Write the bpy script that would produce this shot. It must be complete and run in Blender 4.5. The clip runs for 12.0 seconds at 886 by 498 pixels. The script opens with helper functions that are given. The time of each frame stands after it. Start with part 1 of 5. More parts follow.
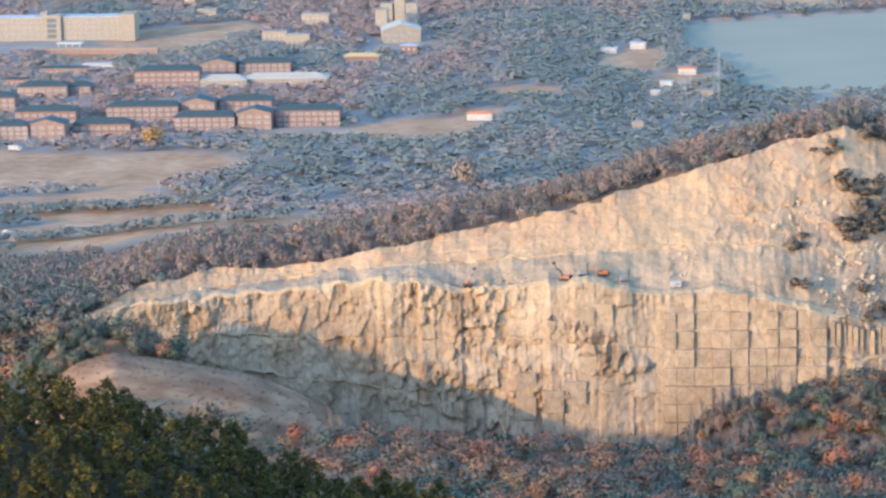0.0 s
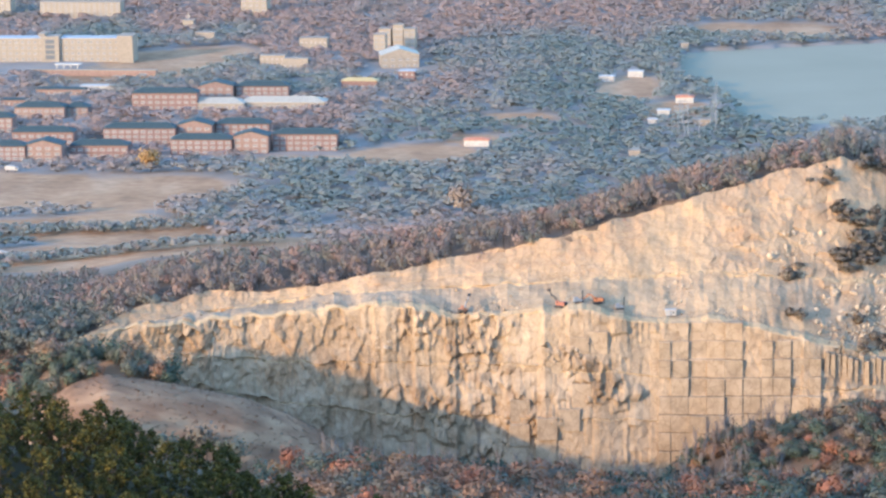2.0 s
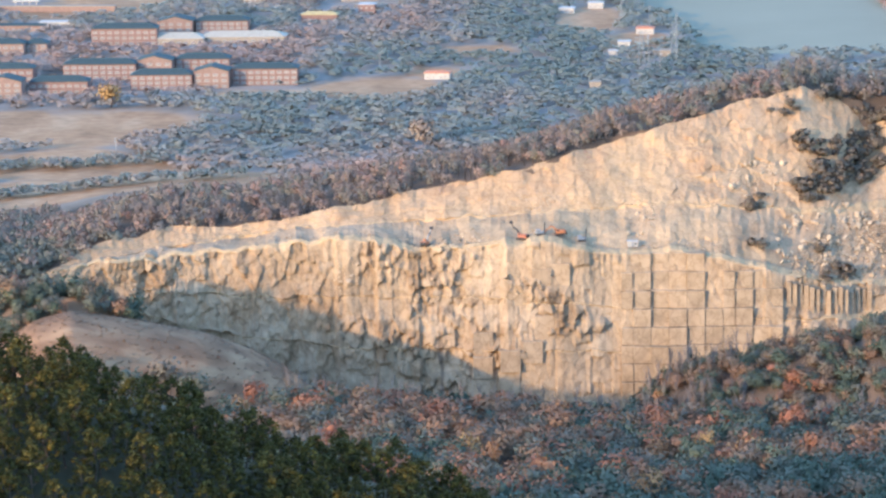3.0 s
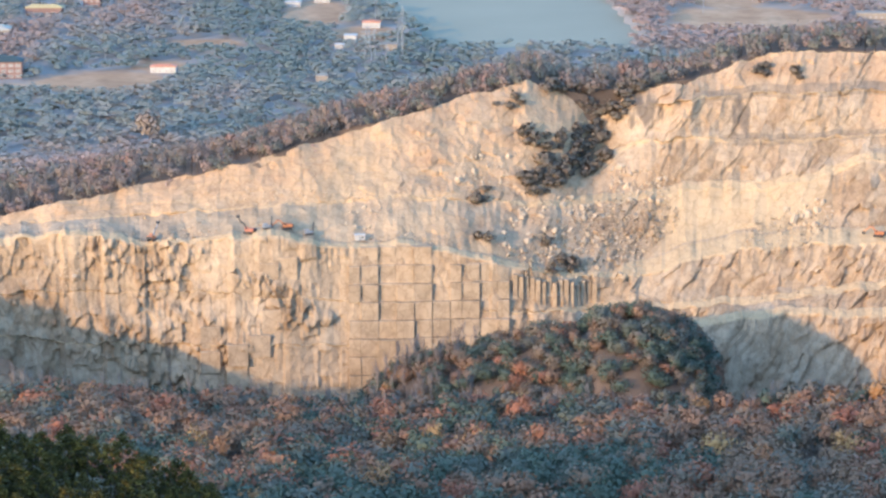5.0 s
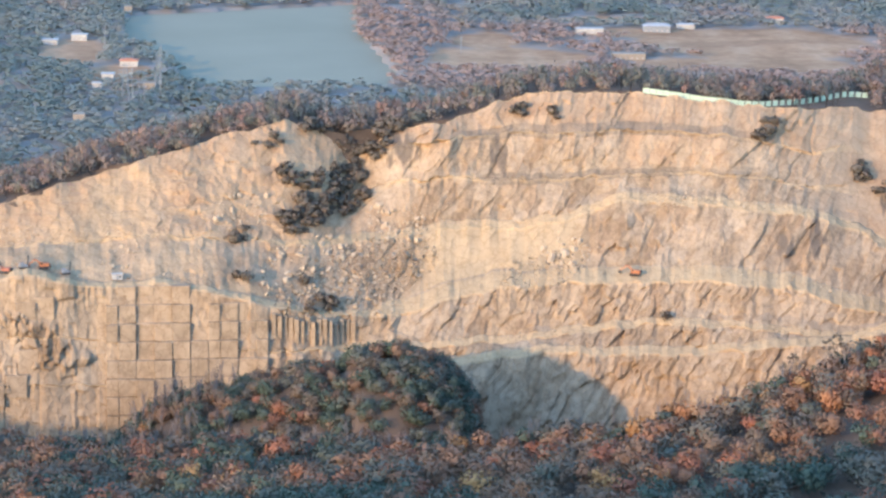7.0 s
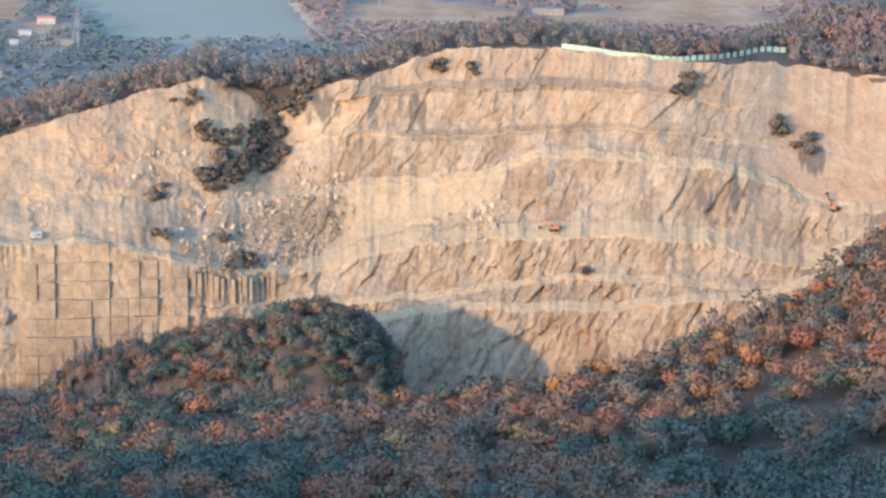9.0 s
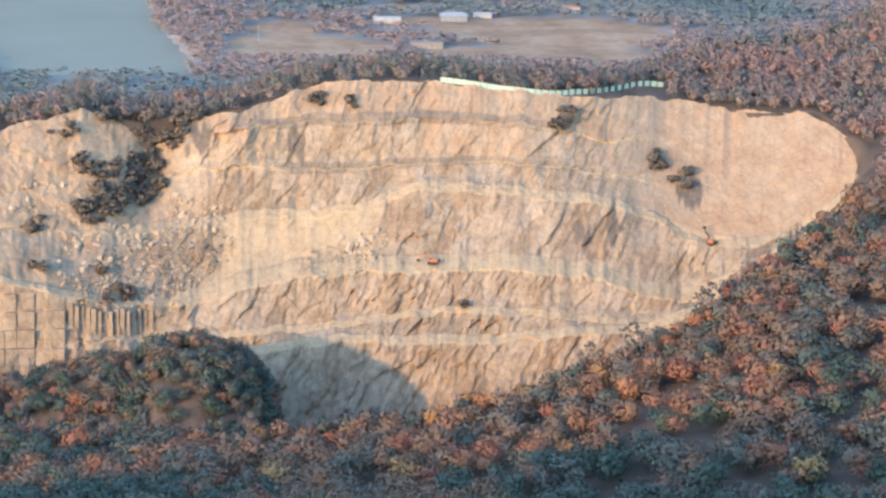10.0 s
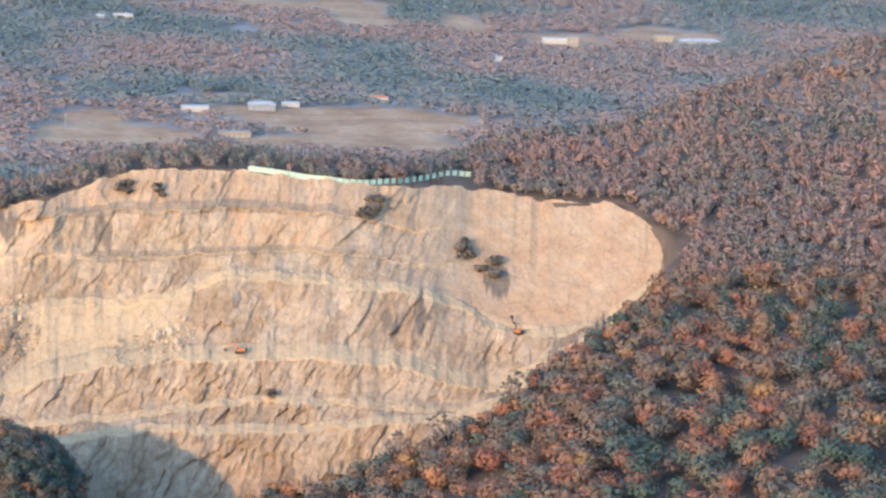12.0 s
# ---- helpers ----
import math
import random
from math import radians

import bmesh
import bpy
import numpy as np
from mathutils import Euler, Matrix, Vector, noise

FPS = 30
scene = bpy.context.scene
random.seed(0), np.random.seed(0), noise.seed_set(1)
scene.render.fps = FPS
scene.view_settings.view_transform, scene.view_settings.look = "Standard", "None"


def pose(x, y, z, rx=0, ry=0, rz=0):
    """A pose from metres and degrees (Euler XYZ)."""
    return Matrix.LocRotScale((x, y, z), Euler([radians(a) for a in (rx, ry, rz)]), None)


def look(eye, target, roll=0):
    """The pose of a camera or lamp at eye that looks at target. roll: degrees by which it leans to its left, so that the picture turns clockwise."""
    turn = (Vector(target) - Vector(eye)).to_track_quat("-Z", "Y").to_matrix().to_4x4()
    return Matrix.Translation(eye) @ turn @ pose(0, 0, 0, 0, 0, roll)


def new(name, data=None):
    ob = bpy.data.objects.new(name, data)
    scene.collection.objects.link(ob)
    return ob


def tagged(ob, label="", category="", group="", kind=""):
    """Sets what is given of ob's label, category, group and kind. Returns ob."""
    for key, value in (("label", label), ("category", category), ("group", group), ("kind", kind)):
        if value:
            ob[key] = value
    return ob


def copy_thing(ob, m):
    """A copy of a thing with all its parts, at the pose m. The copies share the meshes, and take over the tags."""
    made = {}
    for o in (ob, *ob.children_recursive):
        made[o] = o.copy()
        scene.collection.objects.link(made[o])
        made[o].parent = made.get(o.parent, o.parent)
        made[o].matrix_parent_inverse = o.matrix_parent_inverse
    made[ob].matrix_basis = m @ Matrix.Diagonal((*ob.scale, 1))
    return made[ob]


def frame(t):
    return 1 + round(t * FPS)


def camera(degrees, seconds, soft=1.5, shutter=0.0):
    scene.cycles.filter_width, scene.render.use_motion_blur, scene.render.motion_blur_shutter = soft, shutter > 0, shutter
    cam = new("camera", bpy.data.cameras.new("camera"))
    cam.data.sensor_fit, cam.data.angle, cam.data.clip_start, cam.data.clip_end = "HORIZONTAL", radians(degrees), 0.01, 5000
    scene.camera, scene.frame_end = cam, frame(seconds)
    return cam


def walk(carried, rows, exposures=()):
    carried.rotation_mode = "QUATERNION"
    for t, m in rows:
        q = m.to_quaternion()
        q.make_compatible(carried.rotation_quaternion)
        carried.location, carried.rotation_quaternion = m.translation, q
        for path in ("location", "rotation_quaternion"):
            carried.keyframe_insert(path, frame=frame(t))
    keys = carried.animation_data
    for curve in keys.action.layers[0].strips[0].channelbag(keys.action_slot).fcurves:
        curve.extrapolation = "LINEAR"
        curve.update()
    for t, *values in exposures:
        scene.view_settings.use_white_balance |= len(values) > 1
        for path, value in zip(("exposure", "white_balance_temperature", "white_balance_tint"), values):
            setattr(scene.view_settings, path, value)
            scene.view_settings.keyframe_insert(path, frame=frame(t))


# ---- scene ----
# The place is laid out by bearing (degrees, clockwise from the y axis) and distance (metres) from a hilltop viewpoint.
EYE_HEIGHT = 325.0
cam = camera(16.0, 12.0, soft=2.55)


def spot(bearing, far, z=0.0):
    a = radians(bearing)
    return Vector((far * math.sin(a), far * math.cos(a), z))


def aim(bearing, dip, roll):
    eye = Vector((0, 0, EYE_HEIGHT))
    return look(eye, eye + spot(bearing, 1000, -1000 * math.tan(radians(dip))), roll)


walk(cam, [(t, aim(b, d, r)) for t, b, d, r in (
    (0.0, -8.699, 11.580, -1.50),
    (0.5, -10.058, 11.650, -1.31),
    (1.0, -10.543, 11.717, -1.23),
    (1.5, -8.839, 11.736, -0.75),
    (2.0, -8.607, 11.116, -0.79),
    (2.5, -8.766, 11.357, -1.35),
    (3.0, -7.922, 12.342, -1.19),
    (3.2, -7.181, 12.398, -0.37),
    (4.8, -3.519, 12.700, -0.34),
    (5.0, -2.851, 12.520, -0.33),
    (5.5, -1.177, 12.364, -0.23),
    (6.0, 0.829, 12.156, 0.23),
    (6.5, 1.465, 11.995, 0.37),
    (6.7, 1.570, 11.764, 0.51),
    (8.5, 2.091, 12.470, 0.37),
    (9.0, 3.135, 12.577, 0.58),
    (9.5, 4.560, 12.319, 0.70),
    (10.0, 5.387, 11.942, 1.19),
    (10.5, 6.239, 11.513, 1.42),
    (11.0, 7.777, 11.190, 1.17),
    (11.5, 8.614, 11.114, 1.43),
    (12.0, 8.899, 10.226, 1.97),
)], ((0.0, 2.38), (1.5, 2.46), (3.0, 2.46), (5.0, 2.42), (6.5, 2.29), (9.0, 2.25), (12.0, 2.26)))

# ---- light: a low sun behind the viewpoint, a clear hazy sky ----
SUN_UP, SUN_TURN = 13.0, 38.0
world = bpy.data.worlds.new("sky")
scene.world = world
world.use_nodes = True
wn = world.node_tree
sky = wn.nodes.new("ShaderNodeTexSky")
sky.sky_type, sky.sun_disc = "NISHITA", False
sky.sun_elevation, sky.sun_rotation = radians(SUN_UP), radians(180 + SUN_TURN)
sky.air_density, sky.dust_density, sky.ozone_density = 1.2, 0.7, 3.0
wn.links.new(sky.outputs[0], wn.nodes["Background"].inputs[0])
wn.nodes["Background"].inputs[1].default_value = 0.15
sun = new("sun", bpy.data.lights.new("sun", "SUN"))
sun.data.energy, sun.data.angle, sun.data.color = 1.02, radians(0.6), (1.0, 0.62, 0.285)
sun.matrix_world = look((0, 0, 0), (math.sin(radians(SUN_TURN)), math.cos(radians(SUN_TURN)), -math.tan(radians(SUN_UP))))
scene.view_settings.use_white_balance = True
scene.view_settings.white_balance_temperature = 5700

# ---- plan of the land ----
STATIONS = (-15.37, -14.19, -13.02, -11.84, -10.66, -9.48, -8.30, -7.12, -5.95, -4.77, -3.59, -2.41, -1.23, -0.20, 0.83, 1.85, 2.88, 3.91, 4.94, 5.97, 7.00, 8.03, 9.06, 10.09, 11.12, 12.15, 13.18)
FOOT = ((1290, 1294, 1298, 1298, 1295, 1292, 1289, 1286, 1286, 1287, 1289, 1290, 1288, 1287, 1286, 1285, 1287, 1289, 1291, 1292, 1294, 1300, 1310, 1320, 1329, 1364, 1400),
    (34.1, 8.0, -6.9, -16.6, -22.4, -27.2, -27.9, -28.6, -29.6, -30.3, -30.8, -31.0, -30.9, -31.0, -31.1, -31.2, -32.6, -27.8, -22.9, -17.5, -11.6, -2.1, 6.7, 17.5, 33.8, 42.9, 71.0),
    (0.0, 0.0, 0.0, 0.0, 0.0, 0.0, 0.0, 0.0, 0.0, 0.0, 0.0, 0.0, 0.0, 0.0, 0.0, 0.0, 0.0, 0.0, 0.0, 0.0, 0.0, 0.0, 0.0, 0.0, 0.0, 0.0, 0.0))
LEDGE_A = ((1290, 1296, 1300, 1301, 1298, 1295, 1292, 1289, 1289, 1290, 1292, 1293, 1293, 1297, 1300, 1302, 1307, 1307, 1307, 1306, 1306, 1308, 1313, 1320, 1330, 1365, 1401),
    (35.4, 23.6, 11.9, 5.4, 2.2, -0.6, -0.5, -0.4, -1.3, -2.7, -4.2, -5.7, -7.0, -6.2, -4.5, 1.4, 4.8, 6.5, 7.1, 7.7, 10.2, 11.7, 12.1, 18.9, 34.9, 45.0, 72.0),
    (0.0, 1.0, 1.5, 1.5, 1.5, 1.5, 1.5, 1.5, 1.5, 1.5, 1.5, 1.7, 3.2, 6.7, 8.6, 8.9, 9.0, 9.0, 9.0, 9.0, 9.0, 9.0, 9.0, 9.0, 6.5, 3.2, 0.0))
LEDGE_B = ((1291, 1298, 1303, 1304, 1302, 1299, 1296, 1293, 1293, 1294, 1295, 1297, 1300, 1309, 1313, 1314, 1318, 1319, 1320, 1320, 1318, 1318, 1322, 1330, 1337, 1369, 1401),
    (36.1, 29.8, 23.8, 21.2, 20.8, 20.5, 20.5, 20.6, 18.6, 14.8, 12.1, 10.5, 8.7, 6.9, 6.6, 7.9, 9.3, 12.0, 16.2, 17.5, 17.3, 15.1, 12.3, 18.3, 34.7, 45.6, 72.8),
    (0.0, 1.0, 1.5, 1.5, 1.5, 1.5, 1.5, 1.5, 1.5, 1.5, 1.5, 1.7, 3.0, 6.0, 7.7, 8.0, 8.0, 8.0, 8.0, 8.0, 8.0, 8.0, 8.0, 8.0, 5.8, 2.9, 0.0))
LEDGE_C = ((1291, 1300, 1307, 1309, 1307, 1305, 1301, 1298, 1299, 1299, 1302, 1303, 1307, 1319, 1326, 1331, 1335, 1336, 1336, 1335, 1334, 1334, 1336, 1339, 1343, 1372, 1401),
    (36.7, 38.7, 38.3, 39.9, 42.8, 44.9, 39.3, 41.2, 44.2, 35.6, 38.3, 32.7, 25.2, 19.2, 18.0, 25.0, 28.3, 30.6, 32.0, 32.8, 32.8, 30.9, 24.4, 19.9, 34.7, 46.3, 73.5),
    (0.0, 11.0, 16.0, 16.0, 16.0, 16.0, 16.0, 16.0, 16.0, 16.0, 16.0, 16.1, 16.9, 18.8, 19.8, 20.0, 20.0, 20.0, 20.0, 20.0, 20.0, 20.0, 20.0, 20.0, 14.4, 7.2, 0.0))
LEDGE_D = ((1291, 1312, 1324, 1327, 1325, 1323, 1326, 1323, 1322, 1332, 1334, 1338, 1344, 1356, 1364, 1365, 1368, 1369, 1374, 1372, 1370, 1370, 1374, 1371, 1361, 1380, 1402),
    (36.9, 37.0, 38.9, 41.6, 44.5, 46.6, 47.2, 48.1, 49.4, 49.9, 51.8, 49.1, 45.4, 42.7, 45.1, 47.7, 48.4, 52.0, 60.8, 60.6, 59.4, 56.9, 52.3, 40.4, 41.0, 47.5, 74.0),
    (0.0, 0.7, 1.0, 1.0, 1.0, 1.0, 1.0, 1.0, 1.0, 1.0, 1.0, 1.3, 3.3, 8.0, 10.5, 10.9, 11.0, 11.0, 11.0, 11.0, 11.0, 11.0, 11.0, 11.0, 7.9, 4.0, 0.0))
LEDGE_E = ((1291, 1313, 1327, 1330, 1328, 1327, 1332, 1330, 1331, 1345, 1348, 1356, 1361, 1373, 1384, 1385, 1387, 1387, 1388, 1388, 1387, 1392, 1397, 1401, 1380, 1389, 1403),
    (36.9, 37.7, 40.4, 43.3, 46.0, 49.2, 51.2, 53.2, 56.3, 59.3, 63.2, 63.2, 59.3, 56.9, 65.6, 67.3, 66.7, 67.7, 68.9, 70.2, 70.4, 67.6, 61.4, 53.2, 48.6, 50.7, 74.7),
    (0.0, 0.3, 0.5, 0.5, 0.5, 0.5, 0.5, 0.5, 0.5, 0.5, 0.5, 0.6, 1.7, 4.3, 5.7, 6.0, 6.0, 6.0, 6.0, 5.9, 5.2, 2.2, 0.7, 0.5, 0.5, 0.5, 0.5))
LEDGE_F = ((1292, 1314, 1329, 1332, 1330, 1330, 1336, 1335, 1338, 1355, 1358, 1371, 1377, 1387, 1397, 1399, 1401, 1401, 1402, 1401, 1401, 1408, 1414, 1422, 1404, 1411, 1404),
    (37.0, 38.4, 41.6, 44.8, 47.3, 51.4, 54.4, 57.5, 62.3, 67.9, 72.0, 77.0, 74.2, 72.1, 80.7, 84.9, 84.6, 85.8, 86.9, 86.9, 85.6, 80.1, 72.9, 67.0, 64.2, 65.2, 75.5),
    (0.0, 0.3, 0.5, 0.5, 0.5, 0.5, 0.5, 0.5, 0.5, 0.5, 0.5, 0.6, 1.3, 2.9, 3.8, 4.0, 4.0, 4.0, 4.0, 4.0, 3.5, 1.6, 0.6, 0.5, 0.5, 0.5, 0.5))
RIM = ((1292, 1319, 1333, 1334, 1332, 1333, 1340, 1340, 1344, 1362, 1368, 1382, 1396, 1402, 1408, 1410, 1423, 1425, 1424, 1422, 1420, 1430, 1446, 1456, 1440, 1446, 1406),
    (36.9, 43.2, 45.3, 46.0, 48.5, 53.4, 58.0, 62.4, 68.2, 74.3, 80.7, 86.9, 91.4, 82.7, 86.8, 90.4, 98.9, 101.4, 101.1, 100.1, 97.6, 94.9, 93.5, 89.4, 88.3, 89.1, 76.1),
    (0.0, 0.0, 0.0, 0.0, 0.0, 0.0, 0.0, 0.0, 0.0, 0.0, 0.0, 0.0, 0.0, 0.0, 0.0, 0.0, 0.0, 0.0, 0.0, 0.0, 0.0, 0.0, 0.0, 0.0, 0.0, 0.0, 0.0))
CREST_BEARING = (-17.1, -13.9, -12.9, -10.7, -8.6, -6.5, -4.4, -3.1, -0.5, 2.2, 2.6, 3.7, 5.0, 6.9, 9.0, 10.3, 11.5, 12.4, 13.2)
CREST_FAR = (1172, 1174, 1175, 1176, 1178, 1179, 1175, 1165, 1144, 1131, 1129, 1125, 1120, 1126, 1144, 1172, 1220, 1277, 1349)
CREST_HEIGHT = (6.2, 4.1, 5.1, 8.5, 4.1, -0.2, -4.2, 0.1, 5.7, 8.8, 8.9, 14.9, 20.3, 28.6, 42.4, 52.0, 63.4, 67.4, 68.4)
RIDGE_BEARING = (9.7, 12.1, 12.9, 13.6, 15.1, 16.8)
RIDGE_FAR = (1562, 1589, 1599, 1618, 1663, 1713)
RIDGE_HEIGHT = (100.0, 102.1, 110.5, 117.6, 128.9, 142.3)
MOUND_BEARING = (-4.42, -3.77, -3.13, -1.86, -1.12, -0.27, 0.04, 0.89, 1.52, 1.95, 2.21, 2.29, 2.36)
MOUND_HEIGHT = (-14.1, -1.4, 4.3, 9.9, 15.2, 15.1, 22.1, 23.6, 19.0, 12.1, 4.2, -7.5, -16.9)
GRASS_BEARING = (-17.04, -16.39, -16.07, -15.53, -14.89, -13.86, -12.40, -11.57, -10.94, -10.32)
GRASS_HEIGHT = (14.8, 21.9, 28.3, 35.6, 38.9, 34.9, 27.3, 20.2, 12.4, 0.9)
SPUR_BEARING = (-16.99, -15.55, -13.58, -12.04, -9.50, -9.29, -7.21)
SPUR_HEIGHT = (208.8, 206.8, 202.1, 194.2, 189.1, 188.6, 181.8)
FIELDS_NEAR = ((-490, 1772, 96, 68), (-458, 1654, 82, 44), (-399, 1556, 112, 52), (-332, 1579, 28, 30), (-444, 1526, 34, 23), (-314, 1915, 48, 42),
    (-367, 1894, 41, 21), (-553, 2346, 56, 81), (-589, 2256, 50, 42), (-256, 2057, 26, 24), (-201, 2202, 23, 71), (-159, 2109, 22, 40),
    (-275, 1976, 21, 18), (-149, 2557, 32, 44))
FIELDS_FAR = ((-95, 2566, 41, 51), (273, 2282, 98, 71), (115, 2201, 67, 49), (195, 2399, 47, 22), (280, 2170, 78, 43), (95, 2284, 24, 35),
    (238, 2317, 83, 42), (287, 2234, 64, 40), (555, 2830, 36, 65), (659, 2867, 52, 67), (317, 3108, 123, 54), (475, 2957, 21, 100),
    (105, 2164, 62, 26), (379, 3066, 33, 160))
SHORE = ((-176, 2372), (-166, 2267), (-139, 2229), (-140, 2196), (-118, 2137), (-115, 2073), (-62, 2062), (-35, 2059), (24, 2083), (26, 2149), (17, 2221), (0, 2338), (-2, 2470), (-2, 2511), (-30, 2493), (-100, 2461), (-175, 2430))

# ---- numeric helpers ----
rng = np.random.default_rng(7)


def lattice(ix, iy, iz):
    h = (ix * 374761393 + iy * 668265263 + iz * 2147483647 + 1274126177) & 0xFFFFFFFF
    h = ((h ^ (h >> 13)) * 1274126177) & 0xFFFFFFFF
    h = ((h ^ (h >> 16)) * 2246822519) & 0xFFFFFFFF
    return ((h ^ (h >> 15)) & 0xFFFFFF) / float(0xFFFFFF)


def grain(x, y, z=0.0):
    """Smooth value noise from -1 to 1."""
    x, y, z = np.broadcast_arrays(np.asarray(x, float), np.asarray(y, float), np.asarray(z, float))
    fx, fy, fz = np.floor(x), np.floor(y), np.floor(z)
    ix, iy, iz = fx.astype(np.int64), fy.astype(np.int64), fz.astype(np.int64)
    u, v, w = x - fx, y - fy, z - fz
    u, v, w = u * u * (3 - 2 * u), v * v * (3 - 2 * v), w * w * (3 - 2 * w)
    total = 0
    for a in (0, 1):
        for b in (0, 1):
            for c in (0, 1):
                k = (u if a else 1 - u) * (v if b else 1 - v) * (w if c else 1 - w)
                total = total + k * lattice(ix + a, iy + b, iz + c)
    return total * 2 - 1


def rough(x, y, z=0.0, octaves=4):
    total, size = 0, 1.0
    for n in range(octaves):
        total = total + size * grain(x * 2 ** n + 17 * n, y * 2 ** n - 9 * n, np.asarray(z) * 2 ** n + 5 * n)
        size *= 0.5
    return total


def ramp(x, a, b):
    k = np.clip((x - a) / (b - a), 0, 1)
    return k * k * (3 - 2 * k)


def mesh_of(name, verts, faces, material, smooth=False, attrs=()):
    """One mesh from numpy arrays; faces is an n x 3 or n x 4 array. attrs: (name, one value a vertex)."""
    me = bpy.data.meshes.new(name)
    n, k = faces.shape
    me.vertices.add(len(verts))
    me.vertices.foreach_set("co", np.ascontiguousarray(verts, np.float32).ravel())
    me.loops.add(n * k)
    me.loops.foreach_set("vertex_index", np.ascontiguousarray(faces, np.int32).ravel())
    me.polygons.add(n)
    me.polygons.foreach_set("loop_start", np.arange(0, n * k, k, dtype=np.int32))
    for key, values in attrs:
        me.attributes.new(key, "FLOAT", "POINT").data.foreach_set("value", np.ascontiguousarray(values, np.float32))
    me.update(calc_edges=True)
    if smooth:
        me.polygons.foreach_set("use_smooth", np.ones(n, bool))
    me.materials.append(material)
    return me


def rounded(me, normals):
    """Shade leaf pieces by the rounded form of the crown that they belong to."""
    me.attributes.new("custom_normal", "FLOAT_VECTOR", "POINT").data.foreach_set("vector", np.ascontiguousarray(normals, np.float32).ravel())


def grid_faces(rows, cols):
    i = np.arange(rows - 1)[:, None] * cols + np.arange(cols - 1)[None]
    return np.stack([i, i + 1, i + cols + 1, i + cols], -1).reshape(-1, 4)


# ---- materials ----
def material(name, roughness=0.9, metal=0.0, spec=0.2):
    m = bpy.data.materials.new(name)
    m.use_nodes = True
    b = m.node_tree.nodes["Principled BSDF"]
    b.inputs["Roughness"].default_value, b.inputs["Metallic"].default_value = roughness, metal
    b.inputs["Specular IOR Level"].default_value = spec
    return m, m.node_tree, b


def ramp_node(nt, stops, fac=None):
    r = nt.nodes.new("ShaderNodeValToRGB")
    while len(r.color_ramp.elements) < len(stops):
        r.color_ramp.elements.new(0.5)
    for e, (p, c) in zip(r.color_ramp.elements, stops):
        e.position, e.color = p, (*c, 1)
    if fac is not None:
        nt.links.new(fac, r.inputs[0])
    return r.outputs[0]


def noise_node(nt, scale, detail=5, stretch=None, kind="ShaderNodeTexNoise"):
    g = nt.nodes.new("ShaderNodeNewGeometry")
    t = nt.nodes.new(kind)
    t.inputs["Scale"].default_value = scale
    if "Detail" in t.inputs:
        t.inputs["Detail"].default_value = detail
    at = g.outputs["Position"]
    if stretch:
        v = nt.nodes.new("ShaderNodeVectorMath")
        v.operation = "MULTIPLY"
        v.inputs[1].default_value = stretch
        nt.links.new(at, v.inputs[0])
        at = v.outputs[0]
    nt.links.new(at, t.inputs["Vector"])
    return t.outputs[0]


def mix(nt, fac, a, b, how="MIX"):
    m = nt.nodes.new("ShaderNodeMix")
    m.data_type, m.blend_type = "RGBA", how
    for socket, value in ((m.inputs[0], fac), (m.inputs[6], a), (m.inputs[7], b)):
        if isinstance(value, bpy.types.NodeSocket):
            nt.links.new(value, socket)
        elif isinstance(value, (int, float)):
            socket.default_value = value
        else:
            socket.default_value = (*value, 1)
    return m.outputs[2]


def value_of(nt, key):
    a = nt.nodes.new("ShaderNodeAttribute")
    a.attribute_name = key
    return a.outputs["Fac"]


def bump(nt, b, height, strength=0.4, distance=0.3):
    n = nt.nodes.new("ShaderNodeBump")
    n.inputs["Strength"].default_value, n.inputs["Distance"].default_value = strength, distance
    nt.links.new(height, n.inputs["Height"])
    nt.links.new(n.outputs[0], b.inputs["Normal"])


def plain(name, colour, roughness=0.7, metal=0.0, wear=0.25, scale=0.6):
    m, nt, b = material(name, roughness, metal)
    c = ramp_node(nt, ((0.3, tuple(v * (1 - wear) for v in colour)), (0.7, colour)), noise_node(nt, scale, 6))
    nt.links.new(c, b.inputs["Base Color"])
    return m


